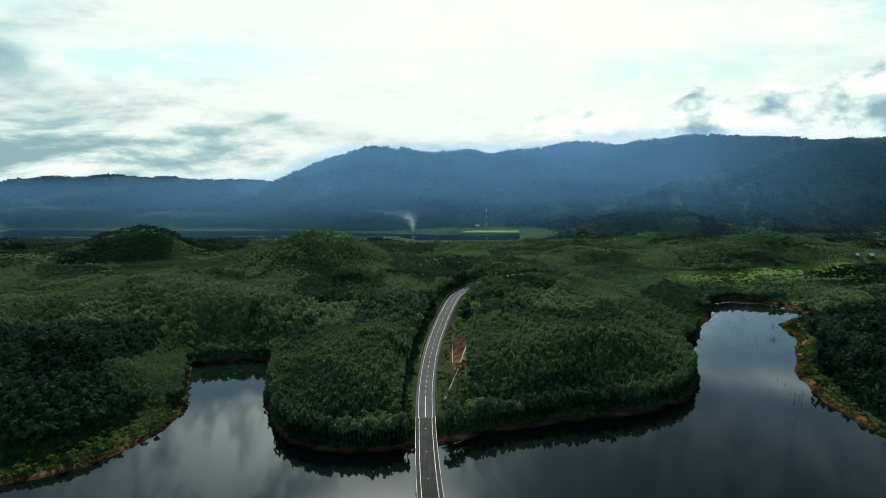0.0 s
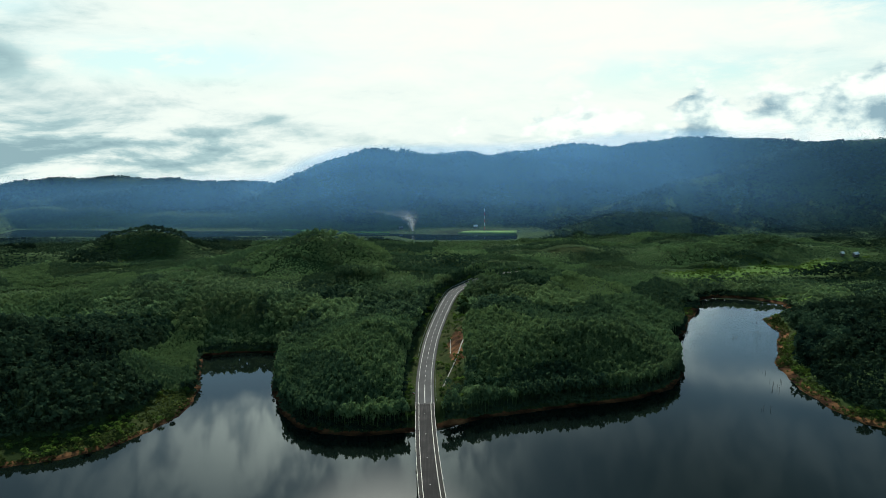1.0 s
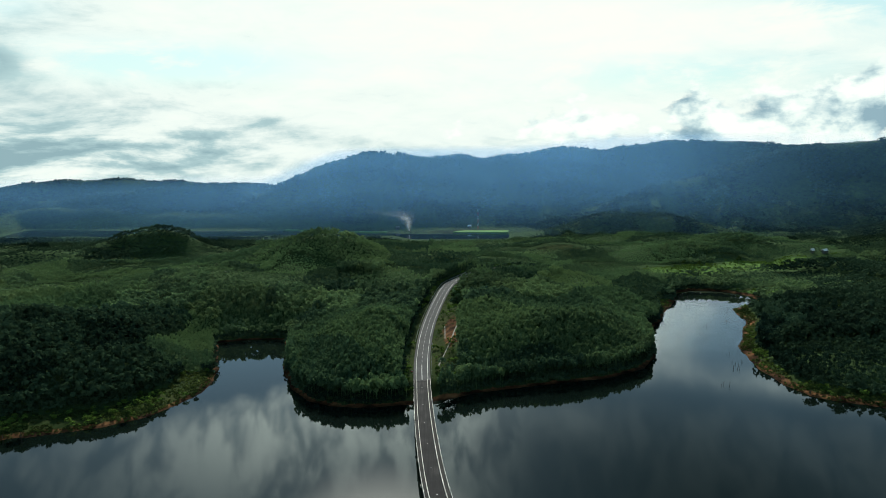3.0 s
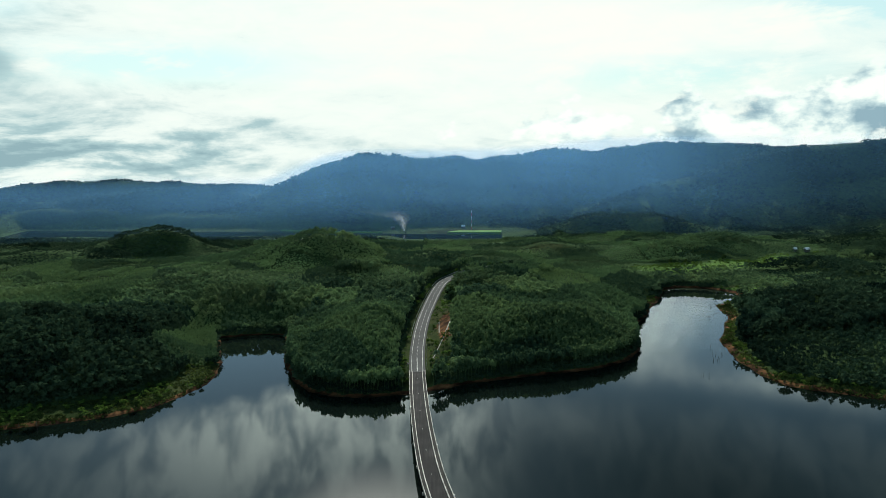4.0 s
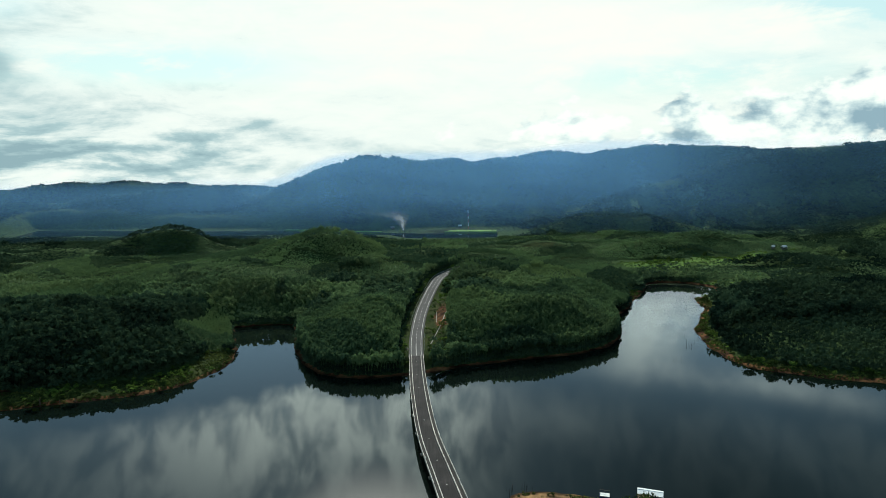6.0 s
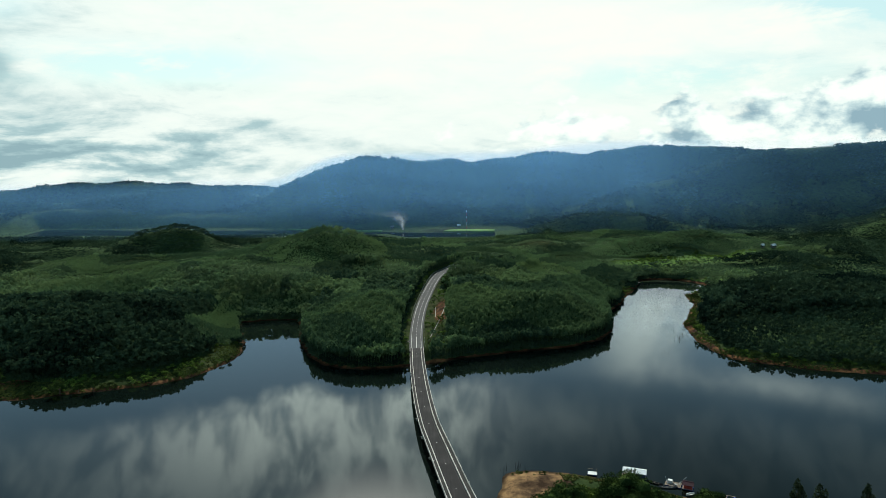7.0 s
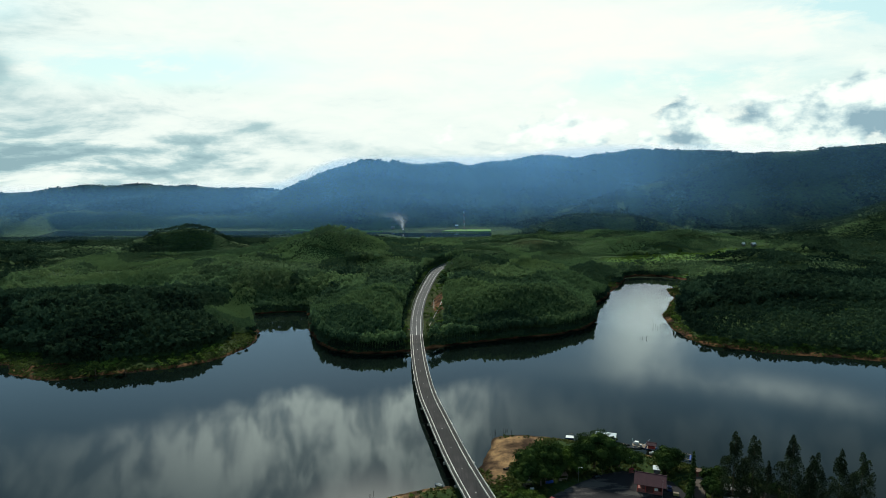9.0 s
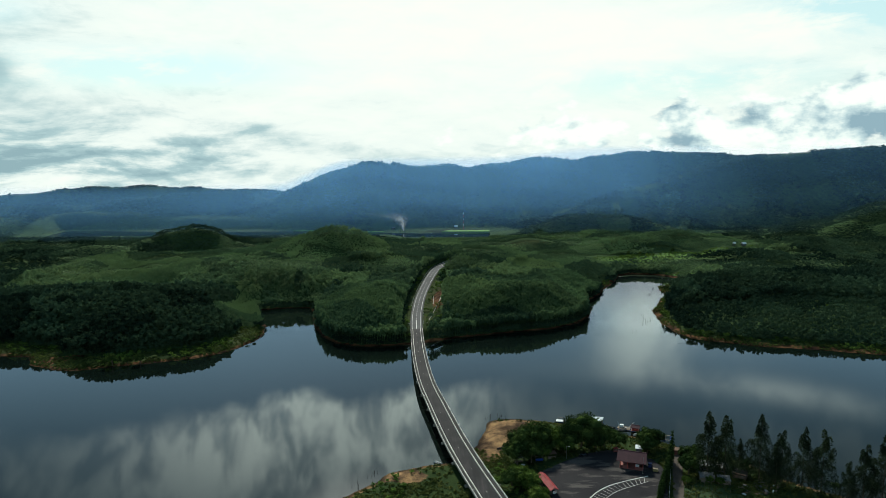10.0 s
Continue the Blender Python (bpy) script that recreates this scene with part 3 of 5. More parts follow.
def scattered(x0, x1, y0, y1, step, rng, rows=0.9):
    """Places on a shaken grid."""
    x, y = np.meshgrid(np.arange(x0, x1, step), np.arange(y0, y1, step))
    x, y = x.ravel(), y.ravel()
    return x + rng.uniform(-0.5, 0.5, x.size) * step * rows, y + rng.uniform(-0.5, 0.5, x.size) * step * rows


def plant(name, label, x, y, radius, height, shapes, mat, rng, lift=0.70):
    """One mesh of many trees: crowns of the given radius on trees of the given height."""
    z = on_mesh(x, y)
    pick = rng.integers(0, len(shapes), x.size)
    vs, fs, count = [], [], 0
    for k, (tv, tf) in enumerate(shapes):
        sel = pick == k
        n = int(sel.sum())
        if not n:
            continue
        a = rng.uniform(0, 6.28, n)
        ca, sa = np.cos(a)[:, None], np.sin(a)[:, None]
        r, h = radius[sel][:, None], height[sel][:, None]
        px = tv[None, :, 0] * r
        py = tv[None, :, 1] * r * rng.uniform(0.85, 1.15, (n, 1))
        pz = h * lift + tv[None, :, 2] * np.where(tv[None, :, 2] > -1.2, np.maximum(0.24 * h, 0.75 * r), 0.37 * h)
        v = np.stack([px * ca - py * sa + x[sel][:, None], px * sa + py * ca + y[sel][:, None], pz + z[sel][:, None]], 2)
        vs.append(v.reshape(-1, 3))
        fs.append((tf[None] + (np.arange(n) * len(tv))[:, None, None] + count).reshape(-1, 3))
        count += n * len(tv)
    return tagged(mesh_object(name, np.vstack(vs), np.vstack(fs), mat, smooth=False), label, "forest", kind="stuff")


def wooded(x, y, margin=3.0):
    """Where trees may stand."""
    d = shore(x, y)
    return (d > margin) & (meadow_mask(x, y) < 0.3) & (y > 200) & (from_line(x, y, [tuple(p) for p in ROAD_LINE[::6]])[0] > 8.5)


def grove(name, label, box, step, size, tall, shapes, mat, rng, rule, rows=0.9, odd=0.25, lift=0.70):
    x, y = scattered(*box, step, rng, rows)
    keep = wooded(x, y) & rule(x, y)
    x, y = x[keep], y[keep]
    f = rng.uniform(1 - odd, 1 + odd, x.size)
    u, v = x + 14 * rough(x, y, 40, 21, 2), y + 14 * rough(x, y, 40, 22, 2)
    f *= (0.86 + 0.28 * lattice(np.floor(u / 46).astype(np.int64), np.floor(v / 38).astype(np.int64), 7)) * (1 - 0.45 * ease(y, 420, 470) * (lattice(np.floor(u / 46).astype(np.int64), np.floor(v / 38).astype(np.int64), 9) > 0.62))
    f *= 1.0 - 0.68 * (y > 760) * (1 - ease(shore(x, y), 30, 60))
    f *= 1.0 - 0.42 * (1 - ease(np.hypot((x + 140) / 46, (y - 372) / 66), 0.6, 1.1))
    f *= 1.0 - 0.38 * (x > 190) * (y < 340 + 10 * rough(x, y, 30, 61))
    f *= 1.0 + 0.25 * (1 - ease(shore(x, y), 5, 11)) * (y < 420)
    return plant(name, label, x, y, size * f, tall * f * rng.uniform(0.88, 1.12, x.size), shapes, mat, rng, lift)


rng = np.random.default_rng(4)
FINE = [crown(rng, 30, 0.66, trunk=True, lumps=4) for _ in range(12)]
FINEST = [crown(rng, 52, 0.46, trunk=True, lumps=6) for _ in range(12)]
MEDIUM = [crown(rng, 30, 0.56) for _ in range(10)]
SMALL = [crown(rng, 17, 0.72) for _ in range(10)]
COARSE = [crown(rng, 12, 0.84) for _ in range(10)]


def shaded_zone(x, y):
    """Outer shores and steep outer hills, where the leaf colour carries the shade."""
    edge = 12 * rough(x, y, 40, 71)
    return ((x > 190) & (y < 450 + edge)) | ((x < -130) & (y < 330 + edge)) | ((x < -175 + edge) & (y < 395 + edge)) | (np.abs(x - 20) > 420 + 2 * edge) | ((x < -235 + edge) & (y > 600)) | ((x > 430 + edge) & (y > 660 + edge)) | ((x > 310 + edge) & (y < 555 + edge))


def plantation(x, y):
    """Stands of planted rubber trees; the rest is wild wood."""
    return (rough(x, y, 90, 12, 2) > -0.15) & ~shaded_zone(x, y)


def near_rule(x, y):
    return (y < 450) | ((np.abs(x) < 110) & (y < 520))


grove("rubber_plantation", "dense rubber trees covering the lake headlands", (-470, 470, 225, 525), 1.95, 1.32, 10.5, FINE, RUBBER, rng, lambda x, y: plantation(x, y) & near_rule(x, y), rows=0.5, odd=0.12)
grove("shaded_forest", "wood along the outer lake shores, shade put into its leaf colour", (-470, 470, 225, 525), 2.6, 2.0, 10.0, FINE, SHADED_WOOD, rng, lambda x, y: shaded_zone(x, y) & near_rule(x, y), odd=0.38)
grove("wild_forest", "dense mixed tropical wood on the hills by the road", (-470, 470, 225, 525), 2.6, 1.95, 10.5, FINEST, WILD, rng, lambda x, y: ~plantation(x, y) & ~shaded_zone(x, y) & near_rule(x, y), odd=0.34)
grove("hill_forest", "mixed woods on the rolling hills, sunlight put into their leaf colour", (-470, 470, 445, 640), 2.6, 1.7, 6.8, SMALL, WILD, rng, lambda x, y: ~near_rule(x, y) & ~shaded_zone(x, y) & ~plantation(x, y), odd=0.32)
grove("hill_plantation", "planted rubber trees on the rolling hills", (-470, 470, 445, 640), 2.3, 1.45, 6.3, SMALL, RUBBER, rng, lambda x, y: ~near_rule(x, y) & plantation(x, y), rows=0.85, odd=0.16)
grove("hill_forest", "wood on the steep outer hills, shade put into its leaf colour", (-720, 680, 445, 640), 3.0, 2.1, 7.0, SMALL, SHADED_WOOD, rng, lambda x, y: ~near_rule(x, y) & shaded_zone(x, y) & (np.abs(x) < 0.92 * y + 50), odd=0.3)
grove("valley_forest", "distant plantations on the valley floor", (-760, 760, 640, 800), 3.1, 2.0, 4.5, SMALL, RUBBER, rng, lambda x, y: (np.abs(x) < 0.9 * y + 30) & ~shaded_zone(x, y), odd=0.3)
grove("valley_forest", "wood on the outer valley hills, shade put into its leaf colour", (-760, 760, 640, 800), 2.7, 1.7, 5.0, SMALL, SHADED_WOOD, rng, lambda x, y: (np.abs(x) < 0.9 * y + 30) & shaded_zone(x, y), odd=0.38)
grove("foothill_forest", "mixed woods on the foothills below the mountains", (-900, 900, 800, 985), 4.0, 2.5, 6.0, COARSE, SHADED_WOOD, rng, lambda x, y: (np.abs(x) < 0.9 * y + 20) & (on_mesh(x, y) < 30 + 8 * rough(x, y, 50, 93)), odd=0.4, lift=0.3)
grove("mountain_forest", "dark rainforest covering the mountains", (-1000, 1000, 800, 1250), 4.8, 3.1, 10.0, COARSE, HILL, rng, lambda x, y: (np.abs(x) < 0.9 * y + 20) & ((y > 985) | (on_mesh(x, y) >= 30 + 8 * rough(x, y, 50, 93))), odd=0.5, lift=0.08)


ux, uy = scattered(-470, 470, 225, 560, 2.0, rng)
ud = shore(ux, uy)
near_shore = (ud > 1.4) & ((ud < 9) | ((ux < -130) & (uy < 330) & (ud < 33)) | ((ux > 180) & (ud < 22) & (uy < 480)) | (from_line(ux, uy, LAND_ROAD)[0] < 15)) & wooded(ux, uy, 1.4)
ux, uy = ux[near_shore], uy[near_shore]
uk = rng.uniform(0.6, 1.4, ux.size)
plant("undergrowth", "tangled dark undergrowth along the wooded shores", ux, uy, 1.7 * uk, 4.2 * uk, SMALL, SHADED_WOOD, rng, 0.5)
SHRUB = foliage("shrub_leaves", (0.026, 0.054, 0.012), (0.090, 0.150, 0.030), stand=0.05)
sx, sy = scattered(-470, 470, 225, 640, 2.6, rng)
open_land = (meadow_mask(sx, sy) > 0.5) & (shore(sx, sy) > 3) & (from_line(sx, sy, LAND_ROAD)[0] > 6.5)
open_land &= (rng.uniform(0, 1, sx.size) < 0.30 + 0.75 * rough(sx, sy, 22, 41))
sx, sy = sx[open_land], sy[open_land]
sk = rng.uniform(0.5, 1.5, sx.size)
plant("scrub", "low green scrub on the open ground and banks", sx, sy, 1.35 * sk, 1.9 * sk, MEDIUM, SHRUB, rng)
BANK_GRASS = foliage("bank_grass", (0.018, 0.032, 0.010), (0.080, 0.105, 0.030), stand=0.06)
sx, sy = scattered(-420, 420, 200, 480, 1.5, rng)
bank_land = (meadow_mask(sx, sy) > 0.4) & (shore(sx, sy) > 1.3) & (shore(sx, sy) < 26) & (np.abs(sx) > 125) & (rng.uniform(0, 1, sx.size) < 0.55 + 0.8 * rough(sx, sy, 10, 53))
sx, sy = sx[bank_land], sy[bank_land]
sk = rng.uniform(0.5, 1.5, sx.size)
plant("bank_grass", "tussocks of rank green grass along the lake banks", sx, sy, 0.95 * sk, 0.7 * sk, SMALL, BANK_GRASS, rng, 0.1)
sx, sy = scattered(-40, 50, 20, 100, 2.0, rng)
open_land = (shore(sx, sy) > 3) & (rng.uniform(0, 1, sx.size) < 0.25 + 0.9 * rough(sx, sy, 16, 43)) & ((sx < 0) | (sx > 22)) & (np.hypot((sx - 29) / 12, (sy - 104) / 23) > 1) & (np.hypot((sx - 40) / 22, (sy - 122) / 30) > 1) & (sx < 49 - 0.1 * (sy - 50))
sx, sy = sx[open_land], sy[open_land]
sk = rng.uniform(0.5, 1.5, sx.size)
plant("scrub", "low bright scrub and weeds below the bridge", sx, sy, 1.1 * sk, 1.5 * sk, MEDIUM, SHRUB, rng, 0.45)


# ---- parts ----
def part(name, bm, mat, parent=None, label=""):
    """Links a bmesh as one mesh, under its thing if given."""
    me = bpy.data.meshes.new(name)
    bm.normal_update()
    bm.to_mesh(me)
    bm.free()
    me.materials.append(mat)
    ob = new(name, me)
    ob.parent = parent
    return tagged(ob, label)


def box(bm, size, at, turn=0.0, bevel=0.0, tilt=0.0):
    """A box of that size round the place at, its edges broken by bevel."""
    m = pose(*at, tilt, 0, turn) @ Matrix.Diagonal((*size, 1))
    made = bmesh.ops.create_cube(bm, size=1, matrix=m)["verts"]
    if bevel:
        edges = list({e for v in made for e in v.link_edges})
        bmesh.ops.bevel(bm, geom=edges, offset=bevel, segments=1, affect="EDGES")


def rod(bm, a, b, r0, r1=None, sides=7):
    """A tapered round bar from a to b."""
    a, b = Vector(a), Vector(b)
    m = Matrix.Translation((a + b) / 2) @ (b - a).to_track_quat("Z", "Y").to_matrix().to_4x4()
    bmesh.ops.create_cone(bm, cap_ends=True, segments=sides, radius1=r0, radius2=r0 if r1 is None else r1, depth=(b - a).length, matrix=m)


def boxed(name, size, at, mat, parent, label="", turn=0.0, bevel=0.0, tilt=0.0):
    bm = bmesh.new()
    box(bm, size, at, turn, bevel, tilt)
    return part(name, bm, mat, parent, label)


def rodded(name, a, b, r0, mat, parent, label="", r1=None):
    bm = bmesh.new()
    rod(bm, a, b, r0, r1)
    return part(name, bm, mat, parent, label)


def thing(name, at, turn, label, category, group=""):
    ob = tagged(new(name), label, category, group)
    ob.matrix_world = pose(*at, 0, 0, turn)
    return ob


def level(x, y):
    return float(land(np.array([float(x)]), np.array([float(y)]))[0])


# ---- bridge and road ----
def broad_at(y):
    """The bridge widens towards the near shore."""
    return np.interp(y, [20, 90, 180, 290], [1.36, 1.30, 1.14, 1.0])


def strip_mesh(name, line, profile, mat, closed=True, smooth=False, parent=None, tapered=False):
    """A profile of (across, up) carried along a line of places, closed at its ends."""
    line = np.asarray(line, float)
    t = np.gradient(line[:, :2], axis=0)
    t /= np.linalg.norm(t, axis=1)[:, None]
    right = np.stack([t[:, 1], -t[:, 0]], 1)
    k = len(profile)
    v = np.zeros((len(line), k, 3))
    wide = broad_at(line[:, 1]) if tapered else np.ones(len(line))
    for i, (a, u) in enumerate(profile):
        v[:, i, :2] = line[:, :2] + right * (a * wide)[:, None]
        v[:, i, 2] = line[:, 2] + u
    faces = [(r * k + i, r * k + (i + 1) % k, (r + 1) * k + (i + 1) % k, (r + 1) * k + i) for r in range(len(line) - 1) for i in range(k if closed else k - 1)]
    me = bpy.data.meshes.new(name)
    if closed:
        faces += [tuple(range(k))[::-1], tuple((len(line) - 1) * k + i for i in range(k))]
    me.from_pydata([tuple(p) for p in v.reshape(-1, 3)], [], faces)
    me.materials.append(mat)
    ob = new(name, me)
    ob.parent = parent
    return ob


def road_material():
    """Asphalt, polished along the wheel tracks, with tar patches."""
    m, nt = material("worn_asphalt")
    place = node(nt, "ShaderNodeNewGeometry").outputs["Position"]
    a, b, c = grain(nt, place, 0.12, 4.0), grain(nt, place, 3.0, 3.0), grain(nt, node(nt, "ShaderNodeMapping", {"Vector": place, "Scale": (1.2, 0.05, 1)}).outputs[0], 1.0, 3.0)
    fac = summed_in(nt, (0.4, a), (0.25, b), (0.35, c))
    base = ramp(nt, fac, [(0.36, (0.010, 0.009, 0.010)), (0.52, (0.020, 0.018, 0.019)), (0.66, (0.046, 0.042, 0.041))])
    surface(nt, node(nt, "ShaderNodeBsdfPrincipled", {"Base Color": base, "Roughness": 0.85, "Specular IOR Level": 0.12, "Normal": node(nt, "ShaderNodeBump", {"Height": b, "Strength": 0.4, "Distance": 0.02}).outputs[0]}).outputs[0])
    return m


ASPHALT = road_material()
PALE_ASPHALT = plain("sun_bleached_asphalt", (0.058, 0.056, 0.058), 0.9, scale=0.15, vary=0.3, fine=3)
CONCRETE = plain("weathered_concrete", (0.22, 0.205, 0.18), 0.9, scale=0.3, vary=0.45, fine=4)
STAINED = plain("stained_pale_kerb", (0.56, 0.52, 0.47), 0.8, scale=0.25, vary=0.5, fine=3)
WALKWAY = plain("dusty_walkway", (0.034, 0.031, 0.029), 0.95, scale=0.3, vary=0.4, fine=3)
PAINT = plain("road_paint", (0.52, 0.51, 0.48), 0.6, scale=0.5, vary=0.25, fine=5)
DARK_STEEL = plain("galvanised_steel", (0.30, 0.31, 0.32), 0.45, metal=0.7)

SPAN = 21.0
run = np.r_[0, np.cumsum(np.hypot(*np.diff(ROAD_LINE[:, :2], axis=0).T))]
end_s = float(np.interp(BRIDGE_END, ROAD_LINE[:, 1], run))


def along(s0, s1, step=2.1):
    """The road's middle from one distance to another."""
    at = np.linspace(s0, s1, max(2, int(round((s1 - s0) / step)) + 1))
    return np.stack([np.interp(at, run, ROAD_LINE[:, i]) for i in range(3)], 1)


def sideways(s0, across, up=0.0):
    p, q = along(s0, s0 + 0.5, 0.5)[[0, -1]]
    t = (q - p)[:2] / np.linalg.norm((q - p)[:2])
    return Vector((p[0] + t[1] * across, p[1] - t[0] * across, p[2] + up)), math.degrees(math.atan2(t[1], t[0]))


JOINT = plain("black_joint", (0.02, 0.02, 0.02), 0.9)
bridge = tagged(new("bridge"), "long curved concrete road bridge over the lake", "bridge")
spans = int(end_s // SPAN) + 1
for k in range(spans):
    s1 = end_s - k * SPAN
    s0 = max(0.2, s1 - SPAN)
    if s1 - s0 < 3:
        continue
    line = along(s0 + 0.04, s1 - 0.04)
    strip_mesh("deck_slab", line, [(-4.6, -0.06), (4.6, -0.06), (4.6, -0.45), (3.7, -0.62), (3.4, -1.55), (-3.4, -1.55), (-3.7, -0.62), (-4.6, -0.45)], CONCRETE, parent=bridge, tapered=True)
    strip_mesh("roadway", line, [(-2.80, -0.05), (-2.80, 0.0), (2.80, 0.0), (2.80, -0.05)], ASPHALT, parent=bridge, tapered=True)
    for side in (-1, 1):
        a, b = (2.81, 3.08) if side > 0 else (-3.08, -2.81)
        strip_mesh("kerb_wall", line, [(a, -0.05), (b, -0.05), (b, 0.55), (b - 0.06 * (side > 0), 0.6), (a + 0.06 * (side < 0), 0.6), (a, 0.5)][::-1], STAINED, parent=bridge, tapered=True)
        a, b = (3.09, 4.36) if side > 0 else (-4.36, -3.09)
        strip_mesh("walkway", line, [(a, -0.05), (b, -0.05), (b, 0.2), (a, 0.2)][::-1], WALKWAY, parent=bridge, tapered=True)
        a, b = (4.37, 4.6) if side > 0 else (-4.6, -4.37)
        rail = strip_mesh("railing", line, [(a, -0.05), (b, -0.05), (b, 0.38), (a, 0.38)][::-1], CONCRETE, parent=bridge, tapered=True)
        strip_mesh("top_rail", line, [(a + 0.02, 0.88), (b - 0.02, 0.88), (b - 0.02, 1.05), (a + 0.02, 1.05)][::-1], STAINED, parent=rail, tapered=True)
        for i in range(int((s1 - s0) // 2.1) + 1):
            p, turn = sideways(s0 + 0.3 + i * 2.07, (a + b) / 2 * float(broad_at(line[0, 1] + (line[-1, 1] - line[0, 1]) * i / 10)), 0.62)
            boxed("baluster", (0.24, 0.2, 0.54), p, CONCRETE, rail, turn=turn)
    bm = bmesh.new()
    p, turn = sideways(s0 + 0.02, 0, 0.004)
    box(bm, (0.10, 5.58 * float(broad_at(p.y)), 0.02), p, turn)
    part("expansion_joint", bm, JOINT, bridge, "dark rubber expansion joint")
    p, turn = sideways(s0 + 10.5, -0.1, 0.03)
    boxed("road_stud", (0.4, 0.4, 0.05), p, PAINT, bridge, "pale raised road stud", turn, 0.015)
    for side in (-1, 1):
        p, turn = sideways(s0 + 10.5, 4.48 * side * float(broad_at(along(s0 + 10.5, s0 + 11)[0, 1])), 1.05)
        bm = bmesh.new()
        rod(bm, p, p + Vector((0, 0, 1.1)), 0.06, 0.05)
        box(bm, (0.35, 0.3, 0.2), p + Vector((0, 0, 1.1)), turn, 0.03)
        part("marker_post", bm, DARK_STEEL, bridge, "short steel marker post")
    p, turn = sideways(s0, 0, -1.6)
    deep = min(level(p.x, p.y), 0) - 1.0
    cap = boxed("pier_cap", (1.3, 9.8 * float(broad_at(p.y)), 1.0), p + Vector((0, 0, -0.5)), CONCRETE, bridge, turn=turn, bevel=0.12)
    for off in (-2.6, 2.6):
        q, _ = sideways(s0, off, 0)
        rodded("pier_column", (q.x, q.y, deep), (q.x, q.y, p.z - 0.95), 0.55, CONCRETE, cap)
abut, turn = sideways(end_s + 0.5, 0, -1.9)
boxed("abutment", (2.2, 9.6, 3.4), abut, CONCRETE, bridge, turn=turn, bevel=0.1)

ON_LAND = along(end_s, run[-1] - 0.1, 2.5)
road = tagged(strip_mesh("road", ON_LAND, [(-5.1, -0.6), (-4.7, 0.0), (4.7, 0.0), (5.1, -0.6)], PALE_ASPHALT, closed=False), "two-lane asphalt road climbing through the woods", "road", kind="structure")
for off, name in ((-3.3, "edge_line"), (3.3, "edge_line")):
    strip_mesh(name, ON_LAND, [(off - 0.09, 0.006), (off + 0.09, 0.006)], PAINT, closed=False, parent=road)
strip_mesh("centre_line", along(end_s + 1, end_s + 24), [(-0.16, 0.006), (0.16, 0.006)], PAINT, closed=False, parent=road)
s0 = end_s + 28
while s0 < run[-1] - 4:
    strip_mesh("lane_dash", along(s0, s0 + 2.8, 1.4), [(-0.09, 0.006), (0.09, 0.006)], PAINT, closed=False, parent=road)
    s0 += 6.6
for off, a, b in ((-5.7, 60, 215), (5.7, 4, 60)):
    guard = tagged(new("guard_rail"), "grey steel guard rail beside the road", "guard rail", "guard rails by the road")
    strip_mesh("beam", along(end_s + a, end_s + b), [(off - 0.04, 0.45), (off + 0.04, 0.5), (off - 0.02, 0.6), (off + 0.04, 0.7), (off - 0.04, 0.76)], DARK_STEEL, parent=guard)
    s0 = a
    while s0 < b:
        p, turn = sideways(end_s + s0, off, 0.15)
        boxed("post", (0.14, 0.14, 1.5), p + Vector((0.1, 0, -0.15)), DARK_STEEL, guard, turn=turn)
        s0 += 8.0
SIGN_RED, SIGN_WHITE = plain("red_sign_paint", (0.45, 0.03, 0.03), 0.5), plain("white_sign_paint", (0.72, 0.72, 0.70), 0.5, vary=0.1)
p, turn = sideways(end_s + 10, -5.6, -0.4)
sign = thing("road_sign", p, turn, "small red and white sign on a post beside the road", "road sign")
rodded("post", (0, 0, -0.6), (0, 0, 2.3), 0.06, DARK_STEEL, sign)
boxed("board", (0.08, 0.9, 0.9), (-0.1, 0, 2.0), SIGN_WHITE, sign, bevel=0.02)
boxed("red_panel", (0.06, 0.8, 0.35), (-0.16, 0, 1.85), SIGN_RED, sign, bevel=0.02)


def on_ground(name, points, width, mat, label, lift=0.12, parent=None, thick=0.25):
    """A low built strip that follows the ground."""
    line = []
    for a, b in zip(points, points[1:]):
        n = max(1, int(math.dist(a, b) // 2))
        line += [(a[0] + (b[0] - a[0]) * i / n, a[1] + (b[1] - a[1]) * i / n) for i in range(n)]
    line.append(points[-1])
    xy = np.array(line)
    z = land(xy[:, 0], xy[:, 1]) + lift
    w = width / 2
    return strip_mesh(name, np.column_stack([xy, z]), [(-w, -thick), (-w, 0), (w, 0), (w, -thick)], mat, parent=parent)


tagged(on_ground("drain_channel", [(5.1, 382), (5.0, 368), (4.8, 353)], 0.7, CONCRETE, ""), "pale concrete drain running down the cut slope", "drain")
tagged(on_ground("drain_channel", [(15.5, 396), (14.6, 386), (13.5, 372), (10.9, 358), (8.6, 344), (5.7, 332), (1.5, 318), (-1.0, 309)], 0.8, CONCRETE, ""), "pale concrete drain winding round the cut slope", "drain")

# ---- trees that stand singly ----
BARK = plain("bark", (0.11, 0.085, 0.06), 0.9, scale=3, vary=0.4, bump=0.03)
LEAF_DARK = foliage("dark_broad_leaves", (0.010, 0.023, 0.008), (0.050, 0.080, 0.022), stand=0.2, through_light=0.15)
LEAF_LIGHT = foliage("fresh_broad_leaves", (0.024, 0.048, 0.010), (0.085, 0.130, 0.028), stand=0.2, through_light=0.2)
NEEDLE = foliage("casuarina_needles", (0.012, 0.021, 0.012), (0.040, 0.058, 0.030), stand=0.25, through_light=0.2)
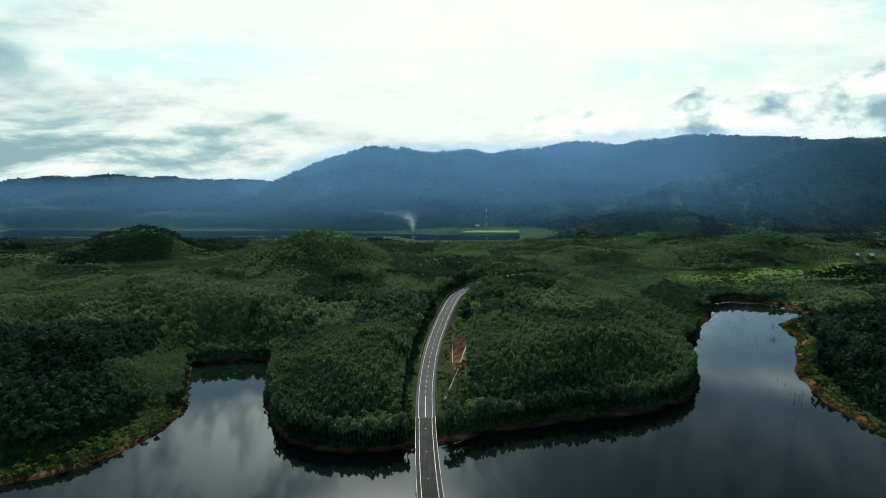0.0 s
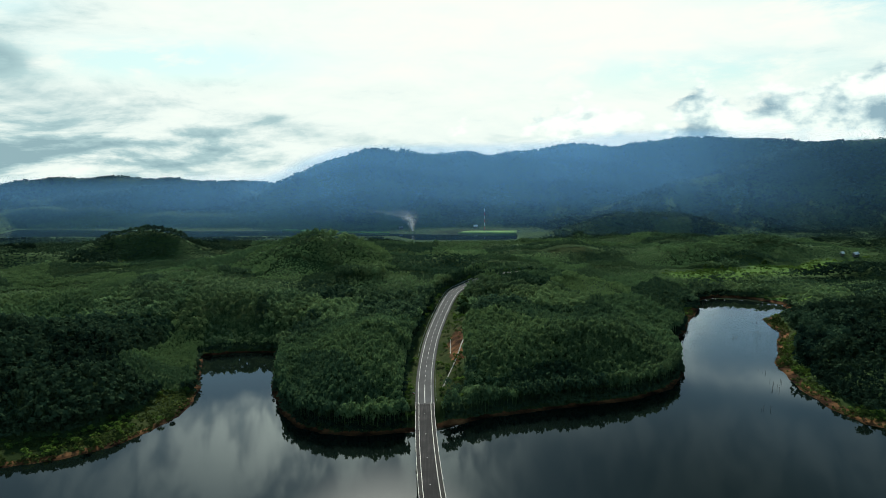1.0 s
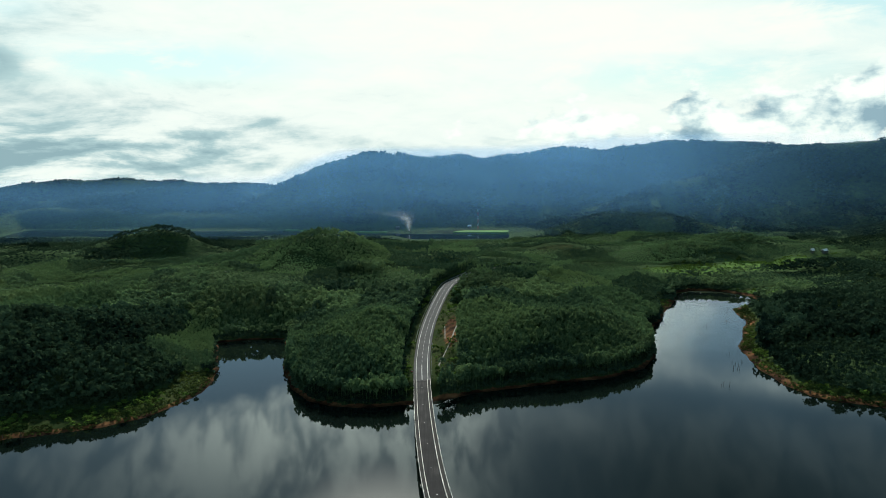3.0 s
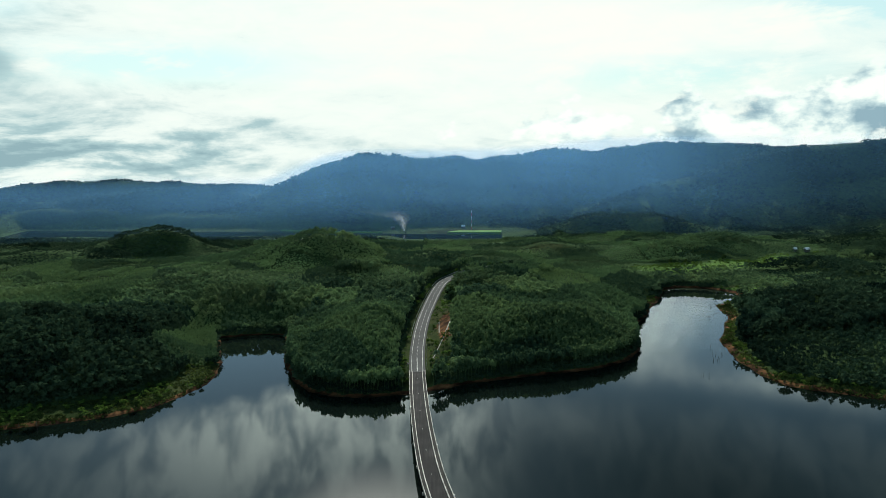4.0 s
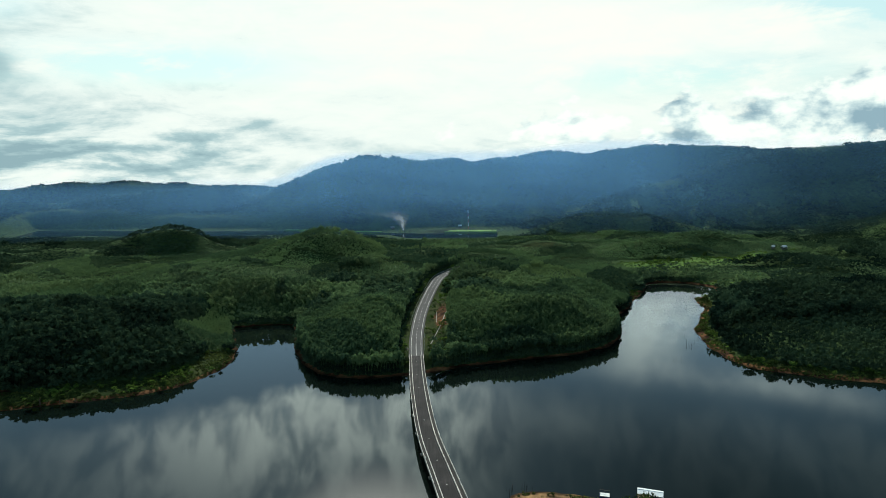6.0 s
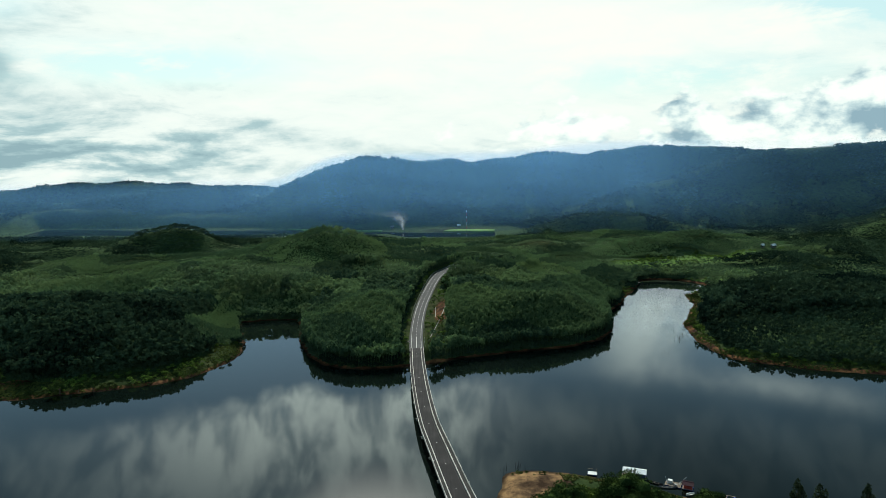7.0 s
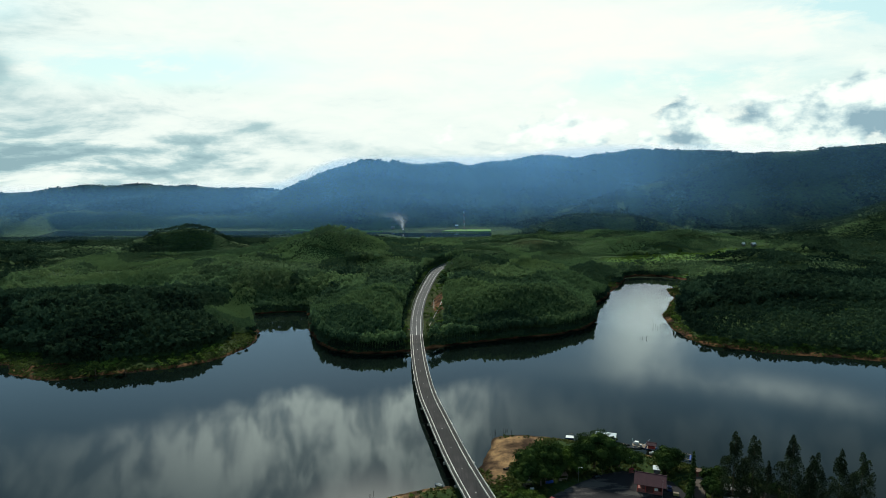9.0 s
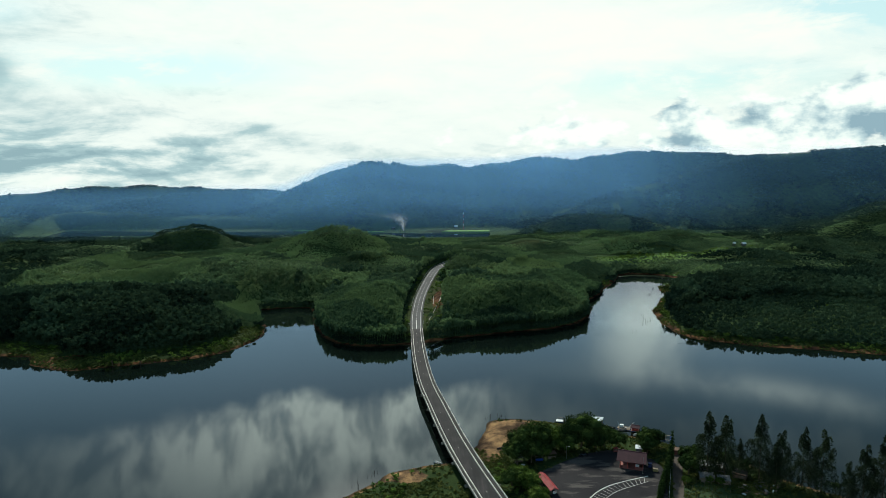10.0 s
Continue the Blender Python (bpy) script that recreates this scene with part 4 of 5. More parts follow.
CYPRESS = foliage("column_tree_leaves", (0.009, 0.019, 0.007), (0.030, 0.052, 0.015), stand=0.3, through_light=0.12)


def leaf_cloud(centres, radii, leaves, size, rng, droop=0.0, hearts=True):
    """Leaf sprays round several lobes, with darker hearts inside, as arrays."""
    vs, fs, n = [], [], 0
    for c, r in zip(centres, radii):
        if hearts:
            vs.append(np.array(c) + ICO_V * rng.uniform(0.6, 0.85, (12, 1)) * np.array(r))
            fs += [tuple(f + n) for f in ICO_F]
            n += 12
        for _ in range(leaves):
            d = rng.normal(size=3)
            d /= np.linalg.norm(d)
            if d[2] < -0.5:
                d[2] *= -1
            p = np.array(c) + d * np.array(r) * rng.uniform(0.72, 1.05)
            u = rng.normal(size=3) + d
            u[2] -= droop
            u /= np.linalg.norm(u)
            w = np.cross(u, rng.normal(size=3))
            w /= np.linalg.norm(w)
            k = size * rng.uniform(0.6, 1.4)
            vs.append(np.array([p - w * k * 0.35, p + u * k * 0.5 - w * k * 0.3, p + u * k, p + u * k * 0.45 + w * k * 0.4]))
            fs += [(n, n + 1, n + 2), (n, n + 2, n + 3)]
            n += 4
    return np.vstack(vs), np.array(fs)


def cloud_part(name, cloud, mat, parent):
    ob = mesh_object(name, cloud[0], cloud[1], mat, smooth=False)
    ob.parent = parent
    return ob


def broad_tree(name, label, height, radius, mat, rng, lobes=9, leaves=70, size=0.85):
    """Trunk, limbs and a lobed crown, its foot at the origin."""
    tree = tagged(new(name), label, "tree", "trees on the near shore")
    fork = height * 0.32
    rodded("trunk", (0, 0, -0.6), (0.1, 0, fork), 0.05 * radius + 0.1, BARK, tree, r1=0.04 * radius + 0.05)
    centres, radii = [], []
    for i in range(lobes):
        a = i * 2.4 + rng.uniform(-0.4, 0.4)
        q = radius * (0.0 if i == 0 else rng.uniform(0.45, 0.72))
        h = height * (0.80 if i == 0 else rng.uniform(0.46, 0.76))
        c = (math.cos(a) * q, math.sin(a) * q, h)
        centres.append(c)
        k = radius * rng.uniform(0.34, 0.50)
        radii.append((k, k, k * 0.8))
        if i % 2 == 0:
            rodded("limb", (0.1, 0, fork * 0.92), (c[0] * 0.8, c[1] * 0.8, c[2] - k * 0.2), 0.03 * radius + 0.04, BARK, tree, r1=0.03)
    cloud_part("crown", leaf_cloud(centres, radii, leaves, size, rng), mat, tree)
    return tree


def needle_tree(name, label, height, radius, rng):
    """A casuarina: one tall trunk in ragged drooping tiers."""
    tree = tagged(new(name), label, "tree", "casuarinas by the water")
    rodded("trunk", (0, 0, -0.6), (0, 0, height * 0.93), 0.32, BARK, tree, r1=0.05)
    centres, radii = [], []
    n = 54
    tops = ((0.0, 0.0, 1.0), (radius * 0.20, radius * 0.1, 0.90), (-radius * 0.16, radius * 0.12, 0.82))
    for i in range(n):
        f = (i // 3 + 0.5) / (n // 3)
        tx, ty, tz = tops[i % 3]
        a = i * 2.4 + rng.uniform(-0.5, 0.5)
        reach = radius * (0.86 * (1 - f ** 1.8) + 0.08) * rng.uniform(0.25, 1.0)
        k = radius * (0.36 - 0.24 * f) * rng.uniform(0.7, 1.3)
        centres.append((tx * min(1, f * 1.6) + math.cos(a) * reach, ty * min(1, f * 1.6) + math.sin(a) * reach, height * (0.03 + 0.93 * f ** 1.15 * tz)))
        radii.append((k, k, k * 1.5 + 1.1))
    for i in (2, 5, 8, 11, 14):
        c = centres[i]
        rodded("limb", (0, 0, c[2] - 0.8), c, 0.09, BARK, tree, r1=0.03)
    cloud_part("crown", leaf_cloud(centres, radii, 150, 0.52, rng, droop=-0.8, hearts=False), NEEDLE, tree)
    return tree


def column_tree(name, label, height, radius, rng):
    tree = tagged(new(name), label, "tree", "row of column trees")
    rodded("trunk", (0, 0, -0.4), (0, 0, height * 0.9), 0.12, BARK, tree, r1=0.03)
    n = 9
    centres = [(rng.uniform(-0.15, 0.15), rng.uniform(-0.15, 0.15), height * (0.1 + 0.84 * i / (n - 1))) for i in range(n)]
    radii = [(radius * (1.0 - 0.6 * (i / (n - 1)) ** 2),) * 2 + (height * 0.09,) for i in range(n)]
    cloud_part("crown", leaf_cloud(centres, radii, 34, 0.6, rng, droop=0.8), CYPRESS, tree)
    return tree


def palm_tree(name, label, height, rng):
    tree = tagged(new(name), label, "palm", "palms by the huts")
    rodded("trunk", (0, 0, -0.4), (0.3, 0.1, height), 0.17, BARK, tree, r1=0.11)
    for i in range(14):
        a, rise = i * 0.45 + rng.uniform(-0.15, 0.15), rng.uniform(0.1, 1.0)
        bm = bmesh.new()
        reach, prev = rng.uniform(2.4, 3.1), None
        for k in range(6):
            f = k / 5
            c = Vector((0.3 + math.cos(a) * reach * f, 0.1 + math.sin(a) * reach * f, height + rise * 1.6 * f - 2.2 * f * f))
            w = Vector((-math.sin(a), math.cos(a), 0)) * (0.12 + 0.42 * math.sin(math.pi * min(1, f * 0.9 + 0.05)))
            row = [bm.verts.new(c - w - Vector((0, 0, 0.22))), bm.verts.new(c), bm.verts.new(c + w - Vector((0, 0, 0.22)))]
            if prev:
                bm.faces.new((prev[0], prev[1], row[1], row[0]))
                bm.faces.new((prev[1], prev[2], row[2], row[1]))
            prev = row
        part("frond", bm, LEAF_DARK, tree)
    return tree


def stand(tree, x, y, turn=0.0, scale=1.0):
    tree.matrix_world = pose(x, y, level(x, y), 0, 0, turn) @ Matrix.Diagonal((scale, scale, scale, 1))
    return tree


rng = np.random.default_rng(11)
big = "large dark spreading tree on the near shore"
tree_a = stand(broad_tree("tree", big, 16.0, 8.2, LEAF_DARK, rng, 14, 160, 0.7), 45, 91)
tree_b = stand(broad_tree("tree", "bright green leafy tree behind the parking lot", 11, 6.4, LEAF_LIGHT, rng, 12, 140, 0.65), 62, 98)
tree_c = stand(broad_tree("tree", "broad dome-shaped dark tree by the landing", 17.0, 10.0, LEAF_DARK, rng, 17, 190, 0.7), 75.5, 100)
for x, y, turn, k, src in ((41, 83, 40, 0.85, tree_a), (52, 95, 130, 1.0, tree_a), (48, 84, 210, 0.72, tree_a), (57, 91, 77, 0.6, tree_a), (59, 103, 10, 0.9, tree_b), (66, 93, 160, 0.75, tree_b),
                           (82, 97, 100, 0.66, tree_c), (87, 99.5, 200, 0.64, tree_c), (92, 97, 300, 0.55, tree_c), (68, 103, 20, 0.7, tree_b), (78, 94.5, 250, 0.5, tree_a), (54, 88, 140, 0.7, tree_b), (106, 92, 75, 0.5, tree_c), (69, 97, 55, 0.7, tree_c), (107, 97, 20, 0.66, tree_a), (112, 97, 250, 0.6, tree_a),
                           (43.5, 60, 15, 0.82, tree_b), (41, 68, 115, 0.7, tree_b), (45.5, 50, 215, 0.7, tree_b), (38, 72, 300, 0.55, tree_b), (36, 63, 30, 0.5, tree_c), (117.5, 70, 10, 0.62, tree_a),
                           (113.5, 62, 90, 0.35, tree_b), (124, 62.5, 0, 0.3, tree_b), (128, 60.5, 70, 0.32, tree_b), (121, 82, 140, 0.5, tree_a), (127, 84, 40, 0.45, tree_a), (137, 77, 80, 0.45, tree_a)):
    copy_thing(src, pose(x, y, level(x, y), 0, 0, turn)).scale = (k, k, k)
pine_a = stand(needle_tree("casuarina_tree", "tall feathery casuarina tree beside the lake", 31, 6.8, rng), 125, 68)
pine_b = stand(needle_tree("casuarina_tree", "tall ragged casuarina with two tops beside the lake", 29, 7.2, rng), 132.5, 67)
for x, y, turn, k, src in ((146.5, 63.5, 30, 1.0, pine_a), (155, 61, 120, 0.84, pine_b), (162.5, 57.5, 200, 0.9, pine_a), (168, 52.5, 290, 0.98, pine_b), (151, 58, 75, 0.7, pine_a), (182, 46, 160, 0.88, pine_b), (189.5, 45, 10, 1.02, pine_a), (176, 47, 100, 0.6, pine_b), (141, 71, 240, 0.55, pine_b)):
    copy_thing(src, pose(x, y, level(x, y), 0, 0, turn)).scale = (k, k, k)
col_a = stand(column_tree("column_tree", "tall narrow column tree in a row by the lane", 15, 0.95, rng), 114.2, 82.5)
for i in range(15):
    f = i / 14
    x, y = 113.0 - 17.5 * f, 79.8 - 34.0 * f
    k = (0.98, 0.72, 0.66, 0.7, 0.62, 0.58, 0.64, 0.6, 0.55, 0.6, 0.62, 0.6, 0.58, 0.6, 0.6)[i]
    copy_thing(col_a, pose(x, y, level(x, y), 0, 0, i * 77)).scale = (1.15, 1.15, k)
palm_a = stand(palm_tree("palm_tree", "small palm with drooping fronds near the huts", 7.5, rng), 142.6, 67.5)
for x, y, turn, k in ((116, 73, 60, 0.9), (173, 50.5, 200, 0.8), (119, 78, 10, 0.75)):
    copy_thing(palm_a, pose(x, y, level(x, y), 0, 0, turn)).scale = (k, k, k)
lone = stand(broad_tree("tree", "dark round tree beside the climbing road", 13, 4.2, LEAF_DARK, rng, 9, 60), 14.5, 432)
for x, y, k in ((301, 583, 0.62), (258, 574, 0.5), (247, 585, 0.55), (305, 392, 0.8), (318, 398, 0.7)):
    copy_thing(lone, pose(x, y, level(x, y), 0, 0, x)).scale = (k, k, k)
# bushes at the water's edge
bush = stand(broad_tree("bush", "round dark bush at the water's edge", 5.0, 2.8, LEAF_DARK, rng, 7, 45, 0.6), -161.5, 265)
for x, y, k in ((-223, 244, 1.7), (-205, 247.5, 1.5), (-213, 246, 1.1), (-175, 257.5, 0.6), (-152, 272, 0.6), (203, 281, 1.2), (214, 272.5, 1.4), (224, 268, 0.8), (-137, 296, 0.6)):
    copy_thing(bush, pose(x, y, level(x, y), 0, 0, x * 3)).scale = (k, k, k)


# ---- near shore compound ----
RED_ROOF = plain("maroon_metal_roof", (0.046, 0.013, 0.019), 0.65, scale=0.6, vary=0.25, fine=6)
PINK_WALL = plain("salmon_plaster", (0.22, 0.085, 0.072), 0.85, scale=0.8, vary=0.25, fine=8)
RED_POST = plain("red_post_paint", (0.40, 0.06, 0.05), 0.6, scale=1.0)
WHITE_ROOF = plain("white_metal_roof", (0.68, 0.70, 0.70), 0.45, scale=0.5, vary=0.15, fine=5)
GREY_ROOF = plain("weathered_grey_roof", (0.13, 0.13, 0.13), 0.75, scale=0.6, vary=0.4, fine=6)
RUSTY = plain("rusty_sheet", (0.14, 0.085, 0.06), 0.85, scale=0.8, vary=0.5, fine=6)
WOOD = plain("grey_weathered_wood", (0.17, 0.135, 0.10), 0.9, scale=1.5, vary=0.4, fine=14)
BRIGHT_RED = plain("bright_red_roof", (0.24, 0.026, 0.028), 0.6, scale=0.6, vary=0.3, fine=5)
BLUE_DRUM = plain("blue_plastic", (0.03, 0.07, 0.30), 0.45, scale=1.5)
BLACK_PAINT = plain("black_car_paint", (0.012, 0.012, 0.014), 0.25, vary=0.1)
WHITE_PAINT = plain("white_hull_paint", (0.62, 0.62, 0.60), 0.5, vary=0.2)
GLASS_DARK = plain("dark_glass", (0.02, 0.025, 0.03), 0.08, vary=0.05)
RUBBER_TYRE = plain("tyre_rubber", (0.018, 0.018, 0.018), 0.9)
DIRT = plain("packed_dirt", (0.070, 0.055, 0.045), 0.95, scale=0.25, vary=0.45, fine=3)


def lot_material():
    """Asphalt with broad sandy scuffs."""
    m, nt = material("parking_asphalt")
    place = node(nt, "ShaderNodeNewGeometry").outputs["Position"]
    a, b, c = grain(nt, node(nt, "ShaderNodeMapping", {"Vector": place, "Rotation": (0, 0, 0.5), "Scale": (0.05, 0.16, 1)}).outputs[0], 1.0, 5.0, 0.6), grain(nt, place, 2.5, 3.0), grain(nt, place, 0.06, 3.0)
    tar = ramp(nt, summed_in(nt, (0.5, b), (0.5, c)), [(0.35, (0.011, 0.010, 0.012)), (0.65, (0.023, 0.021, 0.023))])
    dust = span(nt, summed_in(nt, (1.0, a), (0.15, b)), 0.60, 0.72)
    base = mixed(nt, maths(nt, "MULTIPLY", dust, 0.55), tar, (0.105, 0.092, 0.082))
    surface(nt, node(nt, "ShaderNodeBsdfPrincipled", {"Base Color": base, "Roughness": 0.9, "Specular IOR Level": 0.1}).outputs[0])
    return m


def slab(name, ring, mat, lift, thick, parent=None):
    """A level slab with the outline ring (x, y), its top lift above the ground's mean."""
    xy = np.array(ring, float)
    top = float(np.mean(land(xy[:, 0], xy[:, 1]))) + lift
    bm = bmesh.new()
    face = bm.faces.new([bm.verts.new((x, y, top)) for x, y in ring])
    made = bmesh.ops.extrude_face_region(bm, geom=[face])["geom"]
    bmesh.ops.translate(bm, verts=[v for v in made if isinstance(v, bmesh.types.BMVert)], vec=(0, 0, -thick))
    bmesh.ops.recalc_face_normals(bm, faces=bm.faces[:])
    return part(name, bm, mat, parent), top


LOT = [(47, 72), (49.5, 62), (53, 51), (56, 40), (70, 30), (96, 26), (99, 44), (104, 60), (108.5, 74), (106, 84), (98, 92), (87, 95), (76, 92), (64, 85), (53, 77)]
lot, lot_z = slab("parking_lot", LOT, lot_material(), 0.45, 1.6)
tagged(lot, "dark worn asphalt parking lot with dusty scuffs", "parking lot", kind="structure")


def flat_line(name, points, width, z, mat, parent, thick=0.012):
    return strip_mesh(name, np.array([(x, y, z) for x, y in points]), [(-width / 2, 0), (-width / 2, thick), (width / 2, thick), (width / 2, 0)], mat, parent=parent)


outer = smooth_line([(62, 46, 0), (68.3, 52.2, 0), (72, 56.4, 0), (78, 61, 0), (85.1, 64.3, 0), (99, 69, 0)], 1.0)[:, :2]
inner = smooth_line([(70, 44, 0), (73.5, 50, 0), (77.5, 54, 0), (83.3, 58.2, 0), (97.4, 64.5, 0)], 1.0)[:, :2]
flat_line("kerb_line", outer, 0.32, lot_z + 0.004, PAINT, lot, 0.16)
flat_line("edge_line", inner, 0.16, lot_z + 0.006, PAINT, lot)
for i in range(17):
    f = (i + 0.7) / 17.5
    p, q = inner[int(f * (len(inner) - 1))], outer[min(len(outer) - 1, int((f * 0.95 + 0.05) * (len(outer) - 1)))]
    flat_line("hatch_bar", [p, q], 0.13, lot_z + 0.008, PAINT, lot)


def gable(name_roof, size, eaves, rise, mat, parent, over=0.6, thick=0.14, label=""):
    """Two roof slopes over a plan of that size, ridge along x."""
    lx, ly = size[0] / 2 + over, size[1] / 2 + over
    for side in (-1, 1):
        bm = bmesh.new()
        low = eaves - rise * over / (size[1] / 2)
        pts = [(-lx, side * ly, low), (lx, side * ly, low), (lx, 0, eaves + rise), (-lx, 0, eaves + rise)]
        top = [bm.verts.new((x, y, z + thick)) for x, y, z in pts]
        bot = [bm.verts.new(p) for p in pts]
        bm.faces.new(top)
        bm.faces.new(bot[::-1])
        for i in range(4):
            bm.faces.new((top[i], bot[i], bot[(i + 1) % 4], top[(i + 1) % 4]))
        n = int(size[0] // 0.9)
        for k in range(n + 1):
            x = -lx + 0.15 + k * (2 * lx - 0.3) / n
            a, b = Vector((x, side * ly, low + thick)), Vector((x, 0, eaves + rise + thick))
            d = (b - a).normalized()
            box(bm, (0.07, (b - a).length, 0.07), (a + b) / 2, 0, 0, math.degrees(math.atan2(d.z, d.y)))
        bmesh.ops.recalc_face_normals(bm, faces=bm.faces[:])
        part(name_roof, bm, mat, parent, label)
    boxed("ridge_cap", (2 * lx, 0.3, 0.1), (0, 0, eaves + rise + thick + 0.03), mat, parent, bevel=0.03)


pav = thing("pavilion", (94.6, 79.5, lot_z), -22, "open pavilion with maroon roof, red posts and salmon base", "pavilion")
gable("roof_slope", (12.0, 10.0), 4.2, 2.7, RED_ROOF, pav)
boxed("floor_slab", (10.6, 9.0, 0.4), (0, 0, 0.2), PINK_WALL, pav, bevel=0.05)
for x in (-5, -1.7, 1.7, 5):
    for y in (-4.1, 4.1):
        boxed("post", (0.28, 0.28, 3.7), (x, y, 2.25), RED_POST, pav, bevel=0.03)
for x, w in ((-3.4, 3.0), (3.4, 3.0)):
    boxed("low_wall", (w, 0.15, 1.1), (x, -4.1, 0.95), PINK_WALL, pav, bevel=0.03)
boxed("end_wall", (0.15, 7.8, 2.4), (5.05, 0, 1.6), PINK_WALL, pav, bevel=0.03)
boxed("back_wall", (6.0, 0.15, 2.6), (1.5, 3.6, 1.7), PINK_WALL, pav, bevel=0.03)
boxed("notice_board", (1.6, 0.1, 1.1), (2.6, -4.25, 2.2), WHITE_PAINT, pav, "pale notice board", bevel=0.02)
pole = thing("flag_pole", (97, 71.4, lot_z), 0, "thin tall pale pole standing beside the pavilion", "pole")
rodded("shaft", (0, 0, 0), (0, 0, 8), 0.06, DARK_STEEL, pole, r1=0.04)
boxed("footing", (0.5, 0.5, 0.3), (0, 0, 0.15), CONCRETE, pole, bevel=0.04)

hut = thing("water_tank_hut", (102, 92.5, level(102, 92.5)), -20, "small hut with bright white sloping roof behind the pavilion", "hut")
boxed("wall", (2.6, 2.2, 2.6), (0, 0, 1.3), GREY_ROOF, hut, bevel=0.05)
boxed("roof", (3.4, 3.0, 0.12), (0, 0, 2.9), WHITE_ROOF, hut, bevel=0.03, tilt=14)

shed = thing("food_stall", (51.8, 62.5, level(52, 62)), 104, "long open stall with bright red roof by the lot", "stall")
gable("roof_slope", (14.0, 3.2), 2.7, 0.9, BRIGHT_RED, shed, 0.4)
for x in (-6.6, -2.2, 2.2, 6.6):
    for y in (-1.4, 1.4):
        boxed("post", (0.16, 0.16, 2.7), (x, y, 1.35), WOOD, shed)
boxed("counter", (11.0, 0.7, 1.0), (0, 0.6, 0.5), WOOD, shed, bevel=0.04)
boxed("sign_board", (0.12, 1.6, 1.3), (-7.2, 0, 1.6), SIGN_WHITE, shed, "white sign board", bevel=0.02)
boxed("sign_bar", (0.05, 1.1, 0.2), (-7.29, 0, 1.8), SIGN_RED, shed, "red bar on the sign")


def car(label, paint, at, turn):
    c = thing("car", at, turn, label, "car", "cars by the lot")
    bm = bmesh.new()
    box(bm, (4.3, 1.75, 0.62), (0, 0, 0.62), bevel=0.16)
    part("body", bm, paint, c)
    bm = bmesh.new()
    box(bm, (2.3, 1.55, 0.6), (-0.15, 0, 1.18), bevel=0.22)
    part("cabin", bm, GLASS_DARK, c, "dark glazed cabin")
    boxed("roof_panel", (1.5, 1.3, 0.06), (-0.2, 0, 1.49), paint, c, bevel=0.02)
    for x in (-1.3, 1.35):
        for y in (-0.82, 0.82):
            rodded("wheel", (x, y - 0.1, 0.33), (x, y + 0.1, 0.33), 0.33, RUBBER_TYRE, c)
    for y in (-0.6, 0.6):
        boxed("headlight", (0.08, 0.35, 0.16), (2.13, y, 0.72), WHITE_PAINT, c, bevel=0.02)
    return c


car("black saloon car parked at the edge of the lot", BLACK_PAINT, (74, 89.3, lot_z), 25)
car("pale car parked under the trees by the water", WHITE_PAINT, (43.5, 80.5, level(43.5, 80.5)), 80)
car("dark blue car parked beside the pavilion", plain("blue_car_paint", (0.02, 0.03, 0.10), 0.3), (102.5, 78.0, lot_z), 70)

cart = thing("handcart", (90.5, 92.5, lot_z), 15, "small red and pink food cart on wheels", "cart")
boxed("tray", (2.0, 1.2, 0.7), (0, 0, 0.85), PINK_WALL, cart, bevel=0.06)
boxed("canopy", (2.4, 1.6, 0.08), (0, 0, 2.2), BRIGHT_RED, cart, bevel=0.02)
for x in (-0.9, 0.9):
    rodded("canopy_pole", (x, 0.5, 0.5), (x, 0.5, 2.2), 0.03, DARK_STEEL, cart)
    rodded("wheel", (x * 0.7, 0.62, 0.3), (x * 0.7, 0.74, 0.3), 0.3, RUBBER_TYRE, cart)
crate = thing("cargo_box", (103.5, 73.3, lot_z), -15, "weathered yellowish wooden box beside the pavilion", "box")
boxed("case", (2.2, 1.2, 1.2), (0, 0, 0.6), plain("yellow_board", (0.34, 0.27, 0.12), 0.8), crate, bevel=0.05)
boxed("lid", (2.3, 1.3, 0.1), (0, 0, 1.25), WOOD, crate, bevel=0.02)

for x, y, turn, label in ((42.0, 86.5, 10, "small stall with grey roof under the trees"), (52, 88, 15, "blue-walled stall with rusty roof under the trees"), (58.5, 90, 10, "stall with dark sheet roof beside the trees")):
    st = thing("market_stall", (x, y, level(x, y)), turn, label, "stall", "stalls under the trees")
    boxed("roof", (4.6, 3.2, 0.1), (0, 0, 2.6), GREY_ROOF if x < 50 else RUSTY, st, bevel=0.02, tilt=7)
    boxed("counter", (3.6, 0.7, 0.95), (0, -1.0, 0.48), BLUE_DRUM if 50 < x < 55 else WOOD, st, bevel=0.03)
    for px in (-2, 2):
        for py in (-1.3, 1.3):
            rodded("post", (px, py, -0.2), (px, py, 2.55), 0.07, WOOD, st)
for x, y in ((65.5, 88.0), (89.5, 96.0)):
    lamp = thing("lamp_post", (x, y, level(x, y)), 0, "slim grey lamp post at the edge of the lot", "lamp post", "lamp posts")
    rodded("pole", (0, 0, -0.2), (0, 0, 6.5), 0.08, DARK_STEEL, lamp, r1=0.05)
    rodded("arm", (0, 0, 6.4), (0.9, -0.6, 6.7), 0.04, DARK_STEEL, lamp)
    boxed("lantern", (0.7, 0.3, 0.14), (1.1, -0.75, 6.7), WHITE_PAINT, lamp, turn=-35, bevel=0.03)


